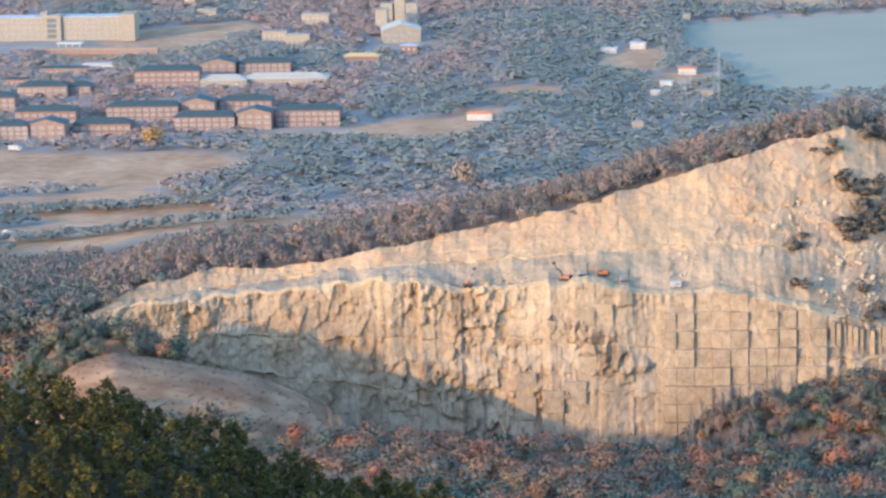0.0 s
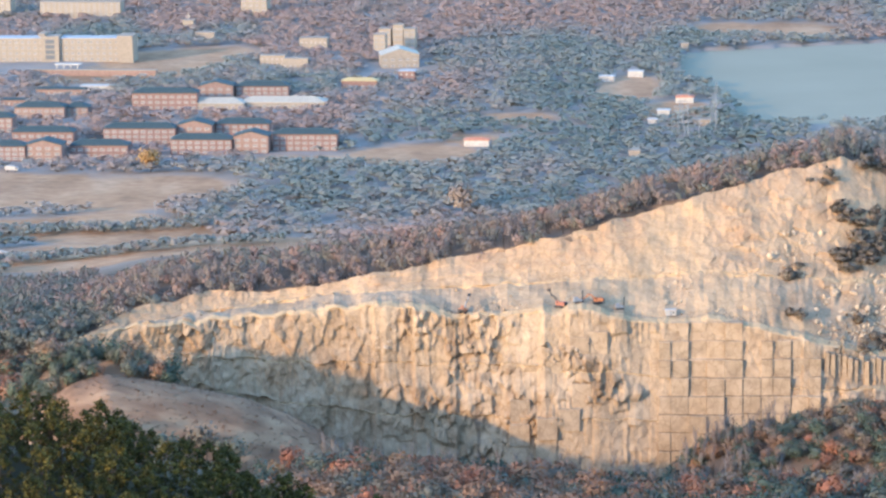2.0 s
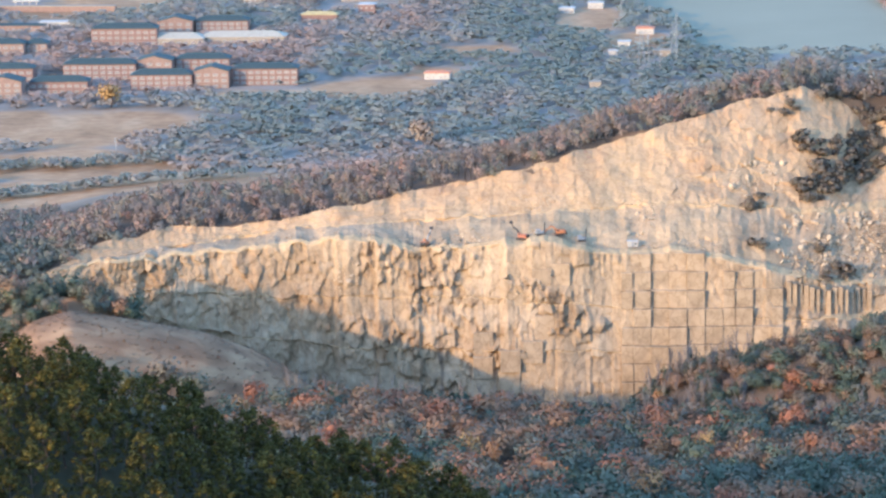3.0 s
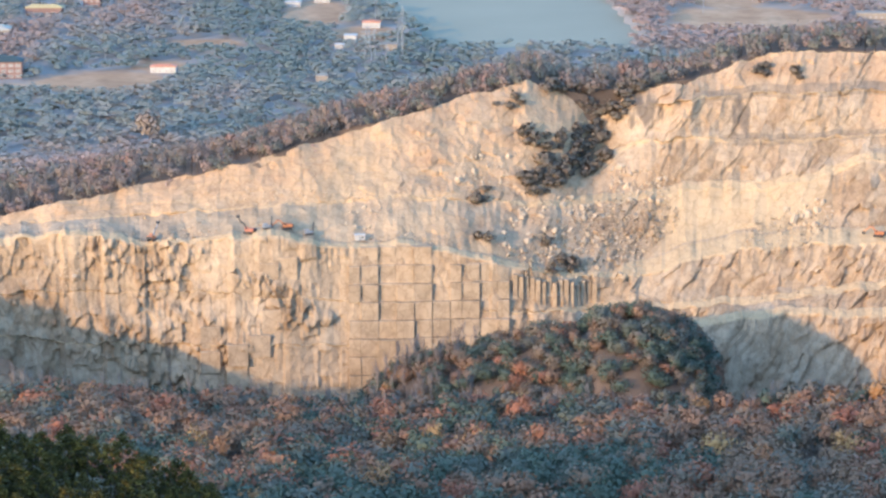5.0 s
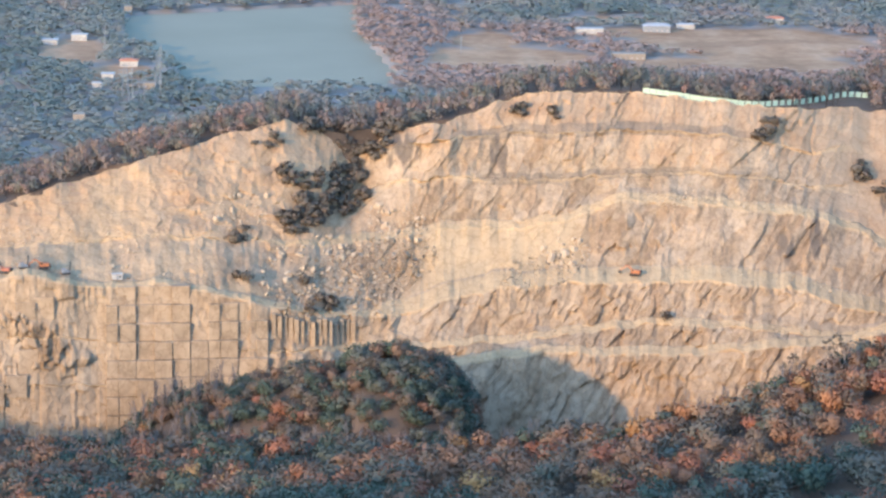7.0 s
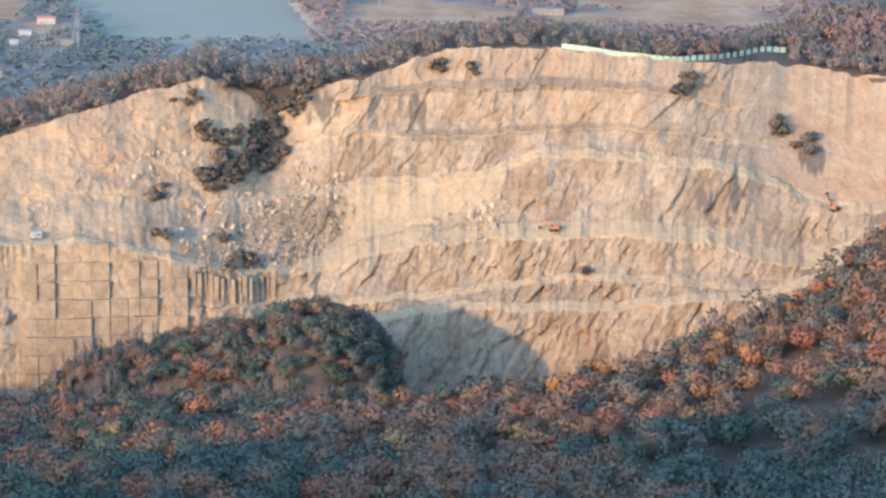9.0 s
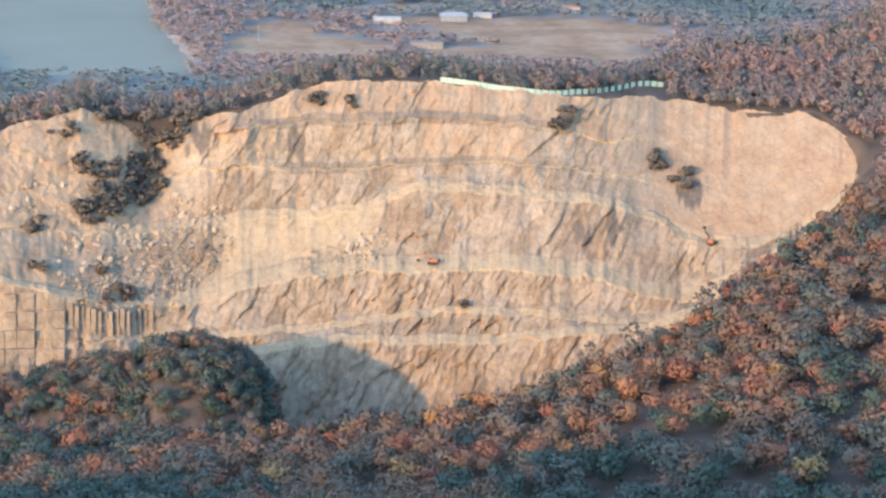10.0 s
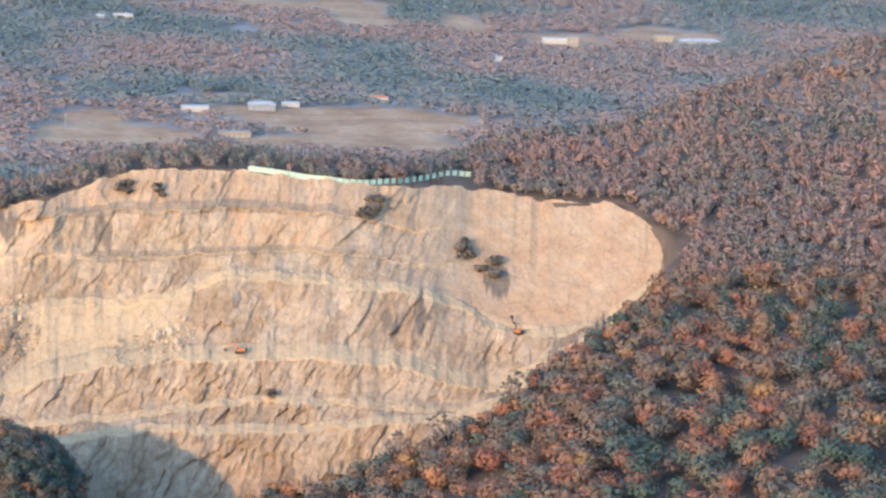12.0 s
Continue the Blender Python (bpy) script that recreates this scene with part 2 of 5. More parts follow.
def ground_material():
    m, nt, b = material("land", 0.95)
    litter = ramp_node(nt, ((0.35, (0.075, 0.052, 0.036)), (0.65, (0.145, 0.098, 0.066))), noise_node(nt, 0.06, 8))
    meadow = ramp_node(nt, ((0.3, (0.317, 0.179, 0.093)), (0.5, (0.403, 0.236, 0.128)), (0.7, (0.461, 0.296, 0.174))), noise_node(nt, 0.035, 9, (1.0, 0.35, 1.0)))
    tuft = ramp_node(nt, ((0.36, (0.55, 0.52, 0.50)), (0.62, (1.1, 1.08, 1.05))), noise_node(nt, 0.22, 10, (0.6, 1.0, 2.5)))
    meadow = mix(nt, 0.5, meadow, tuft, "MULTIPLY")
    plots = ramp_node(nt, ((0.42, (0.62, 0.60, 0.60)), (0.47, (1, 1, 1)), (0.56, (1, 1, 1)), (0.6, (0.78, 0.76, 0.74))), noise_node(nt, 0.012, 3, (0.5, 1.7, 1.0)))
    meadow = mix(nt, 0.45, meadow, plots, "MULTIPLY")
    # far litter is mixed paler, to carry haze into the gaps between trees
    litter = mix(nt, value_of(nt, "far_haze"), litter, ramp_node(nt, ((0.35, (0.22, 0.20, 0.18)), (0.65, (0.30, 0.25, 0.21))), noise_node(nt, 0.03, 7)))
    scrub = ramp_node(nt, ((0.3, (0.157, 0.082, 0.043)), (0.5, (0.248, 0.138, 0.075)), (0.68, (0.364, 0.220, 0.121))), noise_node(nt, 0.07, 10, (0.5, 1.0, 2.5)))
    litter = mix(nt, value_of(nt, "scrub"), litter, scrub)
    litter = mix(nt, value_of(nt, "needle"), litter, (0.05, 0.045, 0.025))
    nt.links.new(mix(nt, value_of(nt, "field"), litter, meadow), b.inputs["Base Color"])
    bump(nt, b, noise_node(nt, 0.5, 6), 0.5, 0.6)
    return m


def rock_material():
    m, nt, b = material("granite", 0.92)
    tone = ramp_node(nt, ((0.28, (0.294, 0.213, 0.138)), (0.45, (0.355, 0.264, 0.176)), (0.6, (0.391, 0.297, 0.204)), (0.78, (0.438, 0.344, 0.246))), noise_node(nt, 0.055, 9))
    rust = ramp_node(nt, ((0.5, (0.0, 0.0, 0.0)), (0.72, (1, 1, 1))), noise_node(nt, 0.03, 6, (1.0, 1.0, 0.5)))
    tone = mix(nt, mix(nt, 0.5, (0, 0, 0), rust), tone, (0.41, 0.285, 0.18))
    # each broken face has its own shade, from weathered tan to fresh pale stone
    tone = mix(nt, 0.8, tone, ramp_node(nt, ((0.0, (1.12, 1.12, 1.1)), (0.45, (1.0, 0.99, 0.97)), (0.75, (0.90, 0.84, 0.77)), (1.0, (0.74, 0.66, 0.59))), value_of(nt, "seam")), "MULTIPLY")
    tone = mix(nt, 0.9, tone, ramp_node(nt, ((0.0, (0.80, 0.80, 0.80)), (0.5, (0.92, 0.92, 0.92)), (1.0, (1.0, 0.98, 0.95))), nt.nodes.new("ShaderNodeObjectInfo").outputs["Random"]), "MULTIPLY")
    streak = ramp_node(nt, ((0.52, (1, 1, 1)), (0.72, (0.6, 0.56, 0.52))), noise_node(nt, 0.35, 6, (1.0, 1.0, 0.12)))
    tone = mix(nt, 0.25, tone, streak, "MULTIPLY")
    fleck = ramp_node(nt, ((0.38, (0.74, 0.72, 0.70)), (0.6, (1.08, 1.06, 1.04))), noise_node(nt, 0.28, 9))
    tone = mix(nt, 0.6, tone, fleck, "MULTIPLY")
    tone = mix(nt, value_of(nt, "soil"), tone, ramp_node(nt, ((0.3, (0.350, 0.213, 0.118)), (0.5, (0.400, 0.258, 0.148)), (0.7, (0.430, 0.296, 0.181))), noise_node(nt, 0.09, 9)))
    tone = mix(nt, value_of(nt, "dust"), tone, ramp_node(nt, ((0.3, (0.45, 0.302, 0.158)), (0.7, (0.51, 0.358, 0.198))), noise_node(nt, 0.15, 8)))
    tone = mix(nt, value_of(nt, "stain_ledge"), tone, (0.165, 0.125, 0.09))
    # open joints between the broken pieces
    g, v, crack = nt.nodes.new("ShaderNodeNewGeometry"), nt.nodes.new("ShaderNodeVectorMath"), nt.nodes.new("ShaderNodeTexVoronoi")
    v.operation = "MULTIPLY_ADD"
    v.inputs[1].default_value = (1.0, 1.0, 0.7)
    warp = nt.nodes.new("ShaderNodeTexNoise")
    warp.inputs["Scale"].default_value = 0.25
    lift = nt.nodes.new("ShaderNodeVectorMath")
    lift.operation = "SCALE"
    lift.inputs["Scale"].default_value = 5.0
    nt.links.new(g.outputs["Position"], warp.inputs["Vector"])
    nt.links.new(warp.outputs["Color"], lift.inputs[0])
    nt.links.new(g.outputs["Position"], v.inputs[0])
    nt.links.new(lift.outputs[0], v.inputs[2])
    crack.feature = "DISTANCE_TO_EDGE"
    crack.inputs["Scale"].default_value = 0.19
    nt.links.new(v.outputs[0], crack.inputs["Vector"])
    line = ramp_node(nt, ((0.0, (0.5, 0.47, 0.43)), (0.07, (1, 1, 1))), crack.outputs[0])
    tone = mix(nt, 0.4, tone, line, "MULTIPLY")
    nt.links.new(tone, b.inputs["Base Color"])
    bump(nt, b, noise_node(nt, 0.9, 10), 0.45, 0.6)
    return m


def leaf_material(name, stops, source="tint", grain_size=0.9, low=0.45, thin=0.22):
    m, nt, b = material(name, 0.8)
    if source == "tint":
        fac = value_of(nt, "tint")
    else:
        fac = nt.nodes.new("ShaderNodeObjectInfo").outputs["Random"]
    c = ramp_node(nt, stops, fac)
    c = mix(nt, 0.6, c, ramp_node(nt, ((0.32, (low, low, low)), (0.66, (1.1, 1.1, 1.1))), noise_node(nt, grain_size, 4)), "MULTIPLY")
    bump(nt, b, noise_node(nt, grain_size, 3), 1.05 - low, 0.6 / grain_size)
    nt.links.new(c, b.inputs["Base Color"])
    t = nt.nodes.new("ShaderNodeBsdfTranslucent")
    nt.links.new(c, t.inputs[0])
    s = nt.nodes.new("ShaderNodeMixShader")
    s.inputs[0].default_value = thin
    nt.links.new(b.outputs[0], s.inputs[1])
    nt.links.new(t.outputs[0], s.inputs[2])
    nt.links.new(s.outputs[0], nt.nodes["Material Output"].inputs[0])
    return m


AUTUMN = ((0.0, (0.090, 0.120, 0.087)), (0.22, (0.126, 0.153, 0.110)), (0.36, (0.186, 0.177, 0.139)), (0.50, (0.278, 0.186, 0.122)),
          (0.64, (0.329, 0.183, 0.111)), (0.78, (0.391, 0.161, 0.099)), (0.90, (0.454, 0.223, 0.107)), (1.0, (0.476, 0.293, 0.122)))
# haze of the distance is put into these paler leaf colours
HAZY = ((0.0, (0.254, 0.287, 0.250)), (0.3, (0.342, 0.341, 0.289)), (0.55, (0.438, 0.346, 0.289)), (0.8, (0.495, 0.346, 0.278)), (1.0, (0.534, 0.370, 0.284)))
# autumn colours muted with some haze, for the woods round the quarry
HALF_HAZE = ((0.0, (0.172, 0.196, 0.151)), (0.3, (0.258, 0.237, 0.181)), (0.5, (0.337, 0.252, 0.200)), (0.65, (0.394, 0.258, 0.200)), (0.8, (0.458, 0.258, 0.188)), (1.0, (0.516, 0.327, 0.214)))
LAND, ROCK = ground_material(), rock_material()
LEAVES = leaf_material("autumn_leaves", AUTUMN, "tint", 0.7, 0.65)
LEAVES_ONE = leaf_material("autumn_crown", AUTUMN, "object", 0.7, 0.65)
FAR_LEAVES = leaf_material("hazed_far_woods", HAZY, "tint", 0.45, 0.85, 0.4)
HALF_HAZE_LEAVES = leaf_material("half_haze_woods", HALF_HAZE, "tint", 0.6, 0.75, 0.32)
NEEDLES = leaf_material("pine_needles", ((0.0, (0.019, 0.023, 0.009)), (0.5, (0.082, 0.073, 0.018)), (1.0, (0.275, 0.194, 0.039))), "tint")
TWIGS = plain("pale_bark", (0.30, 0.235, 0.19), 0.95)
BARK = plain("bark", (0.12, 0.09, 0.07), 0.95)

# ---- ground: one sheet from the hilltop to the horizon ----
ALL_A = np.array(STATIONS)


def rail(table, bearing):
    d, z, w = table
    return [np.interp(bearing, ALL_A, c) for c in (d, z, w)]


def inside(shape, x, y):
    """True where (x, y) lies in the closed outline."""
    hit = np.zeros(np.shape(x), bool)
    for (ax, ay), (bx, by) in zip(shape, shape[1:] + shape[:1]):
        cross = ((ay > y) != (by > y)) & (x < (bx - ax) * (y - ay) / ((by - ay) or 1e-9) + ax)
        hit ^= cross
    return hit


def field_weight(x, y):
    total = np.zeros(np.shape(x))
    wob = rough(x / 40, y / 90, 3.0, 4) * 0.25
    for fx, fy, rx, ry in FIELDS_NEAR + FIELDS_FAR:
        r = np.hypot((x - fx) / rx, (y - fy) / ry) + wob
        total = np.maximum(total, 1 - ramp(r, 0.85, 1.1))
    return total


def land(bearing, far):
    """Height of the ground, from arrays of bearing and distance."""
    b = np.clip(bearing, -60, 60)
    x, y = far * np.sin(np.radians(bearing)), far * np.cos(np.radians(bearing))
    foot_d, foot_z, _ = rail(FOOT, b)
    rim_d, rim_z, _ = rail(RIM, b)
    crest_d = np.interp(b, CREST_BEARING, CREST_FAR)
    crest_z = np.interp(b, CREST_BEARING, CREST_HEIGHT)
    ridge_d = np.interp(b, RIDGE_BEARING, RIDGE_FAR)
    ridge_z = np.interp(b, RIDGE_BEARING, RIDGE_HEIGHT)
    on_ridge = ramp(b, 8.0, 10.5)
    hill_d = (rim_d + 45) * (1 - on_ridge) + ridge_d * on_ridge
    hill_z = (rim_z + 1.0) * (1 - on_ridge) + ridge_z * on_ridge
    past = ramp(b, 12.6, 13.6)
    left = 1 - ramp(b, -16.2, -15.0)
    pit = foot_z - 3

    def slope_at(d):
        return crest_z + (hill_z - crest_z) * (d - crest_d) / (hill_d - crest_d)

    pit = pit * (1 - past) + slope_at(foot_d - 4) * past
    pit = pit * (1 - left) + 22 * left
    knots = [(0 * b, 0 * b + 323), (0 * b + 40, 0 * b + 312), (0 * b + 330, 0 * b + 178), (0 * b + 620, 0 * b + 78), (0 * b + 800, 0 * b + 56),
             (0 * b + 950, 37 + 13 * ramp(b, 8, 16)), (crest_d, crest_z), (crest_d + 50, np.minimum(crest_z, pit + 4) * (1 - past) + slope_at(crest_d + 50) * past),
             (foot_d - 4, pit), (rim_d - 7, pit * (1 - past) + slope_at(rim_d - 7) * past), (rim_d + 3, (rim_z - 0.6) * (1 - past) + slope_at(rim_d + 3) * past), (hill_d, hill_z), (hill_d + 300, 0 * b + 2), (0 * b + 6000, 0 * b + 2)]
    z = np.full(np.shape(far), 2.0)
    for (d0, z0), (d1, z1) in zip(knots, knots[1:]):
        k = np.clip((far - d0) / np.maximum(d1 - d0, 0.5), 0, 1)
        z = np.where((far >= d0) & (far < np.maximum(d1, d0 + 0.5)), z0 + (z1 - z0) * k, z)
    plain_part = ramp(far, hill_d + 150, hill_d + 320)
    z = z + plain_part * (1.5 + 2.5 * rough(x / 260, y / 260, 1.0, 3) + 9 * ramp(far, 2500, 3600) * (0.6 + rough(x / 500, y / 300, 8.0, 3)))
    z = z + 1.6 * rough(x / 60, y / 60, 2.0, 4) * ramp(far, 300, 700) * (1 - plain_part)
    mound = np.interp(b, MOUND_BEARING, MOUND_HEIGHT, -40, -40)
    z = np.where((far > 1150) & (far < 1290), np.maximum(z, mound - ((far - 1225) / 42) ** 2 * 12), z)
    grass = np.interp(b, GRASS_BEARING, GRASS_HEIGHT, 8, -40)
    z = np.where((far > 1000) & (far < 1285), np.maximum(z, grass - (np.abs(far - 1205) / np.where(far < 1205, 52, 55)) ** 2 * 14), z)
    knob = 37 * np.exp(-((b + 15.1) / 1.65) ** 4) * np.exp(-((far - 1250) / 28) ** 2)
    z = np.maximum(z, np.where(knob > 4, knob, -90))
    spur = np.interp(b, SPUR_BEARING, SPUR_HEIGHT, SPUR_HEIGHT[0], 150)
    # left of view the spur is shaped to cast shade on the near slope
    spur = spur - 2.4 - 26 * ramp(-b, 17.5, 22) + 60 * ramp(-b, 28.5, 36)
    z = np.where((far > 330) & (far < 620), np.maximum(z, spur - ((far - 450) / 60) ** 2 * 16), z)
    # unseen shoulder of the viewpoint's hill, towards the sun, added to shade near woods
    along = np.clip(((x + 600) * 200 - (y - 190) * 130) / (200 ** 2 + 130 ** 2), 0, 1)
    off = np.hypot(x + 600 - 200 * along, y - 190 + 130 * along)
    z = np.where(off < 150, np.maximum(z, 281 + 15 * along - 120 * ramp(off, 10, 150)), z)
    lake = inside(SHORE, x, y)
    z = np.where(plain_part > 0.5, np.maximum(z, 1.2), z)
    return np.where(lake, -2.0, z)


def make_ground():
    b = np.unique(np.r_[np.linspace(-180, -24, 40), np.linspace(-24, -19, 20), np.linspace(-19, 18, 300), np.linspace(18, 24, 20), np.linspace(24, 180, 40)])
    d = np.unique(np.r_[np.linspace(0.01, 330, 24), np.linspace(330, 620, 60), np.linspace(620, 900, 30), np.linspace(900, 1760, 190), np.linspace(1760, 2700, 95), np.linspace(2700, 4900, 50)])
    bb, dd = np.meshgrid(b, d)
    z = land(bb, dd)
    x, y = dd * np.sin(np.radians(bb)), dd * np.cos(np.radians(bb))
    f = np.maximum(field_weight(x, y) * (dd > 1400), 0)
    g = np.interp(bb, GRASS_BEARING, GRASS_HEIGHT, -40, -40)
    scrub = 1.0 * (((dd > 1040) & (dd < 1275) & (z < g + 3) & (z > g - 25) & (bb > -16.9)))
    me = mesh_of("ground", np.stack([x, y, z], -1).reshape(-1, 3), grid_faces(len(d), len(b))[:, ::-1], LAND, True, (("field", f.ravel()), ("scrub", scrub.ravel()), ("far_haze", ramp(dd, 1480, 1620).ravel()), ("needle", (dd < 640).astype(float).ravel())))
    return tagged(new("ground", me), "brown autumn land with dry fields and leaf litter", "ground", kind="structure")


make_ground()


def make_lake():
    m, nt, b = material("water", 0.6, 0.0, 0.0)
    nt.links.new(ramp_node(nt, ((0.3, (0.265, 0.255, 0.193)), (0.7, (0.296, 0.281, 0.213))), noise_node(nt, 0.01, 4)), b.inputs["Base Color"])
    bump(nt, b, noise_node(nt, 0.8, 3), 0.25, 0.15)
    bm = bmesh.new()
    bm.faces.new([bm.verts.new((x * 1.0 + (8 if x > -80 else -8), y, 0.6)) for x, y in SHORE])
    me = bpy.data.meshes.new("water")
    bm.to_mesh(me)
    bm.free()
    me.materials.append(m)
    return tagged(new("water", me), "calm grey-blue reservoir water below wooded banks", "lake", kind="structure")


make_lake()


# ---- the quarry face: a loft over foot, ledges and rim ----
QUARRY = {}


def crease(x, band):
    i = np.floor(x)
    k, i = x - i, i.astype(np.int64)
    return lattice(i, band, i * 0 + 7) * (1 - k) + lattice(i + 1, band, i * 0 + 7) * k


def shards(x, z, seed, tilt=0.8):
    """Broken rock: cells of random size, each a plane with its own depth and tilt. Gives the depth and a random tone for each cell."""
    ix, iz = np.floor(x).astype(np.int64), np.floor(z).astype(np.int64)
    best, value, tone = np.full(x.shape, 9.0), np.zeros(x.shape), np.zeros(x.shape)
    for dx in (-1, 0, 1):
        for dz in (-1, 0, 1):
            cx, cz, key = ix + dx, iz + dz, ix * 0 + seed
            px, pz = cx + lattice(cx, cz, key), cz + lattice(cx, cz, key + 1)
            far2 = (x - px) ** 2 + (z - pz) ** 2
            here = lattice(cx, cz, key + 2) + (x - px) * (lattice(cx, cz, key + 3) * 2 - 1) * tilt + (z - pz) * (lattice(cx, cz, key + 4) - 0.75) * tilt
            nearer = far2 < best
            value, tone = np.where(nearer, here, value), np.where(nearer, lattice(cx, cz, key + 5), tone)
            best = np.minimum(best, far2)
    return value, tone


def make_quarry():
    tables = (FOOT, LEDGE_A, LEDGE_B, LEDGE_C, LEDGE_D, LEDGE_E, LEDGE_F, RIM)
    cols = 1300
    b = np.linspace(STATIONS[0], STATIONS[-1], cols)
    profile = []
    for n, table in enumerate(tables):
        d, z, w = (np.convolve(np.pad(v, 12, mode="edge"), np.ones(25) / 25, "valid") for v in rail(table, b))
        if n == 3:
            w = w * (1 - 0.72 * (1 - ramp(b, 0.0, 0.8)))
        if n in (1, 2):
            w = w * ramp(b, -2.0, 0.0)
        if n in (5, 6):
            w = w * 0.55
        edge = rough(b * 3.1 + 31 * n, n * 7.0, 2.0, 5)
        z = z + edge * (1.1 if n == 7 else 0.9 if n else 0)
        d = d + rough(b * 1.6 + 11 * n, n * 3.0, 6.0, 4) * 1.6
        profile.append((d, z, n))
        if n and n < 7:
            profile.append((d + np.maximum(w * 0.72, 0.05), z + 0.24 * w + 0.2, n + 0.5))
    rows_d, rows_z, rows_w, rows_k = [], [], [], []
    counts = {0: 44, 1.5: 28, 2.5: 34, 3.5: 38, 4.5: 26, 5.5: 30, 6.5: 26}
    for (d0, z0, k0), (d1, z1, k1) in zip(profile, profile[1:]):
        steps = counts.get(k0, 8)
        for s in np.arange(steps) / steps:
            rows_d.append(d0 + (d1 - d0) * s), rows_z.append(z0 + (z1 - z0) * s)
            rows_w.append(1.0 if k0 in counts else 0.0), rows_k.append(k0 + s * (k1 - k0))
    rows_d.append(profile[-1][0]), rows_z.append(profile[-1][1]), rows_w.append(0.0), rows_k.append(7)
    far, z = np.array(rows_d), np.array(rows_z)
    wall = np.array(rows_w)[:, None] * np.ones(cols)
    level = np.array(rows_k)[:, None] * np.ones(cols)
    bb = np.ones(len(far))[:, None] * b
    s = np.radians(bb) * 1310
    # the sandy upper corner and the long upper slope are even
    pink = ramp(bb, 8.0, 9.6) * (level > 4.4)
    first = next(r for r, k in enumerate(rows_k) if k > 4.4)
    k = (np.arange(len(far) - first) / (len(far) - first - 1))[:, None]
    even = (0.97 * np.maximum(pink, 1 - ramp(bb, -1.8, 0.3)))[first:]
    soften = lambda v: np.convolve(np.pad(v, 40, mode="edge"), np.ones(81) / 81, "valid")
    low_far, top_far, low_z, top_z = soften(far[first]), soften(far[-1]), soften(z[first]), z[-1].copy()
    far[first:] = far[first:] * (1 - even) + (low_far * (1 - k) + top_far * k) * even
    z[first:] = z[first:] * (1 - even) + (low_z * (1 - k) + top_z * k) * even
    # fractured rock: leaning planar facets of several sizes
    right = ramp(bb, -1.2, 1.0)
    warp = rough(s / 12, z / 7, 3.0, 3)
    lean = s - z * (0.1 + 0.42 * right) + (0.5 + 0.8 * right) * warp
    deep = np.floor(level).astype(np.int64)
    shift = deep * 3.7 * (bb > -0.4)
    swing = 0.45 + 0.75 * ramp(rough(s / 30, z / 22, 41.0, 2), -0.5, 0.5)
    big, big_tone = shards(lean / 11 + shift, z / 26 + shift, 100)
    mid, mid_tone = shards(lean / 4.2 + shift, z / (6.0 + 5.0 * right), 200, 1.0)
    small, small_tone = shards(lean / 1.9 + shift, z / (3.0 + 2.5 * right), 300, 1.0)
    tiny, _ = shards(s / 1.3 + 0.4 * warp, z / 1.5, 350)
    ribs = big * 2.0 + (mid * 1.7 + small * 0.9) * swing * (0.75 + 0.25 * right) + tiny * 0.25 + np.abs(rough(lean / 3.2, z / 4, 9.0, 3)) * 0.6
    facets = rough(s / 14, z / 10, far / 14, 5) * (0.9 - 0.4 * right)
    # the sawn face: buttresses and bays in plan, tall panels cut into courses, drilled columns
    plan = np.interp(bb, (-10.4, -9.95, -9.9, -9.2, -9.15, -8.4, -8.36, -7.6, -7.42, -6.86, -6.74, -5.9, -4.85, -4.7, -4.6, -2.0, -1.95, -1.62, -1.58, -0.2, 0.6),
                     (0, 0, 2.5, 1.5, 4, 3, 0.8, 0.6, 2.6, 3, 6.5, 7, 2.5, 2.5, 3, 4, 5.5, 5.0, 4.0, 0, 0))
    zero = np.zeros(s.shape, np.int64)
    courses = ramp(bb, -4.75, -4.55) * (1 - ramp(bb, -1.5, -1.2))
    columns = ramp(bb, -1.65, -1.5) * (1 - ramp(bb, 0.1, 0.5))
    run = s / 6.4 + 0.55 * grain(s / 17, 0, 5.0)
    panel = np.floor(run).astype(np.int64)
    cut = z / (10.0 + 7 * lattice(panel, zero, zero + 21)) + lattice(panel, zero, zero + 22) + 0.06 * grain(s / 5, z / 30, 8.0)
    piece = np.floor(cut).astype(np.int64)
    panel_tone = lattice(panel, piece, zero + 25)
    face = lattice(panel, zero, zero + 23) * 0.8 + lattice(panel, piece, zero + 24) * 0.8 - (cut - piece) * 0.6
    seamed = np.minimum(run - panel, 1 - run + panel)
    face = face - (1 - seamed / 0.05).clip(0, 1) * 0.3 * (lattice(panel, piece, zero + 26) > 0.45)
    broken = ramp(rough(s / 26, z / 18, 51.0, 3), 0.0, 0.7)
    sawn = plan + face * (1 - courses) * (1 - 0.5 * broken) + (mid * 2.2 + small * 1.1) * broken * (1 - courses) + small * 0.35 + tiny * 0.22
    sawn = sawn + crease(s / 2.0, zero + 77) * 1.6 * columns + rough(s / 16, z / 20, 53.0, 3) * 0.4
    block = ramp(bb, -10.4, -9.8) * (1 - ramp(bb, 0.1, 0.6)) * (level < 3.02)
    ease = np.minimum(1, np.minimum((bb - b[0]) / 0.5, (b[-1] - bb) / 0.5)).clip(0, 1)
    slope = (level > 3.5) * (1 - ramp(bb, -1.5, 0.8))
    scree = ramp(rough(s / 30, z / 16, 81.0, 2), -0.3, 0.5)
    scree = np.maximum(scree, ramp(bb, -4.5, -2.8) * (1 - 0.4 * ramp(level, 5.5, 6.5)))
    lump, lump_tone = shards(s / 4.6, z / 4.0, 600)
    crumb, crumb_tone = shards(s / 2.0, z / 1.6, 700)
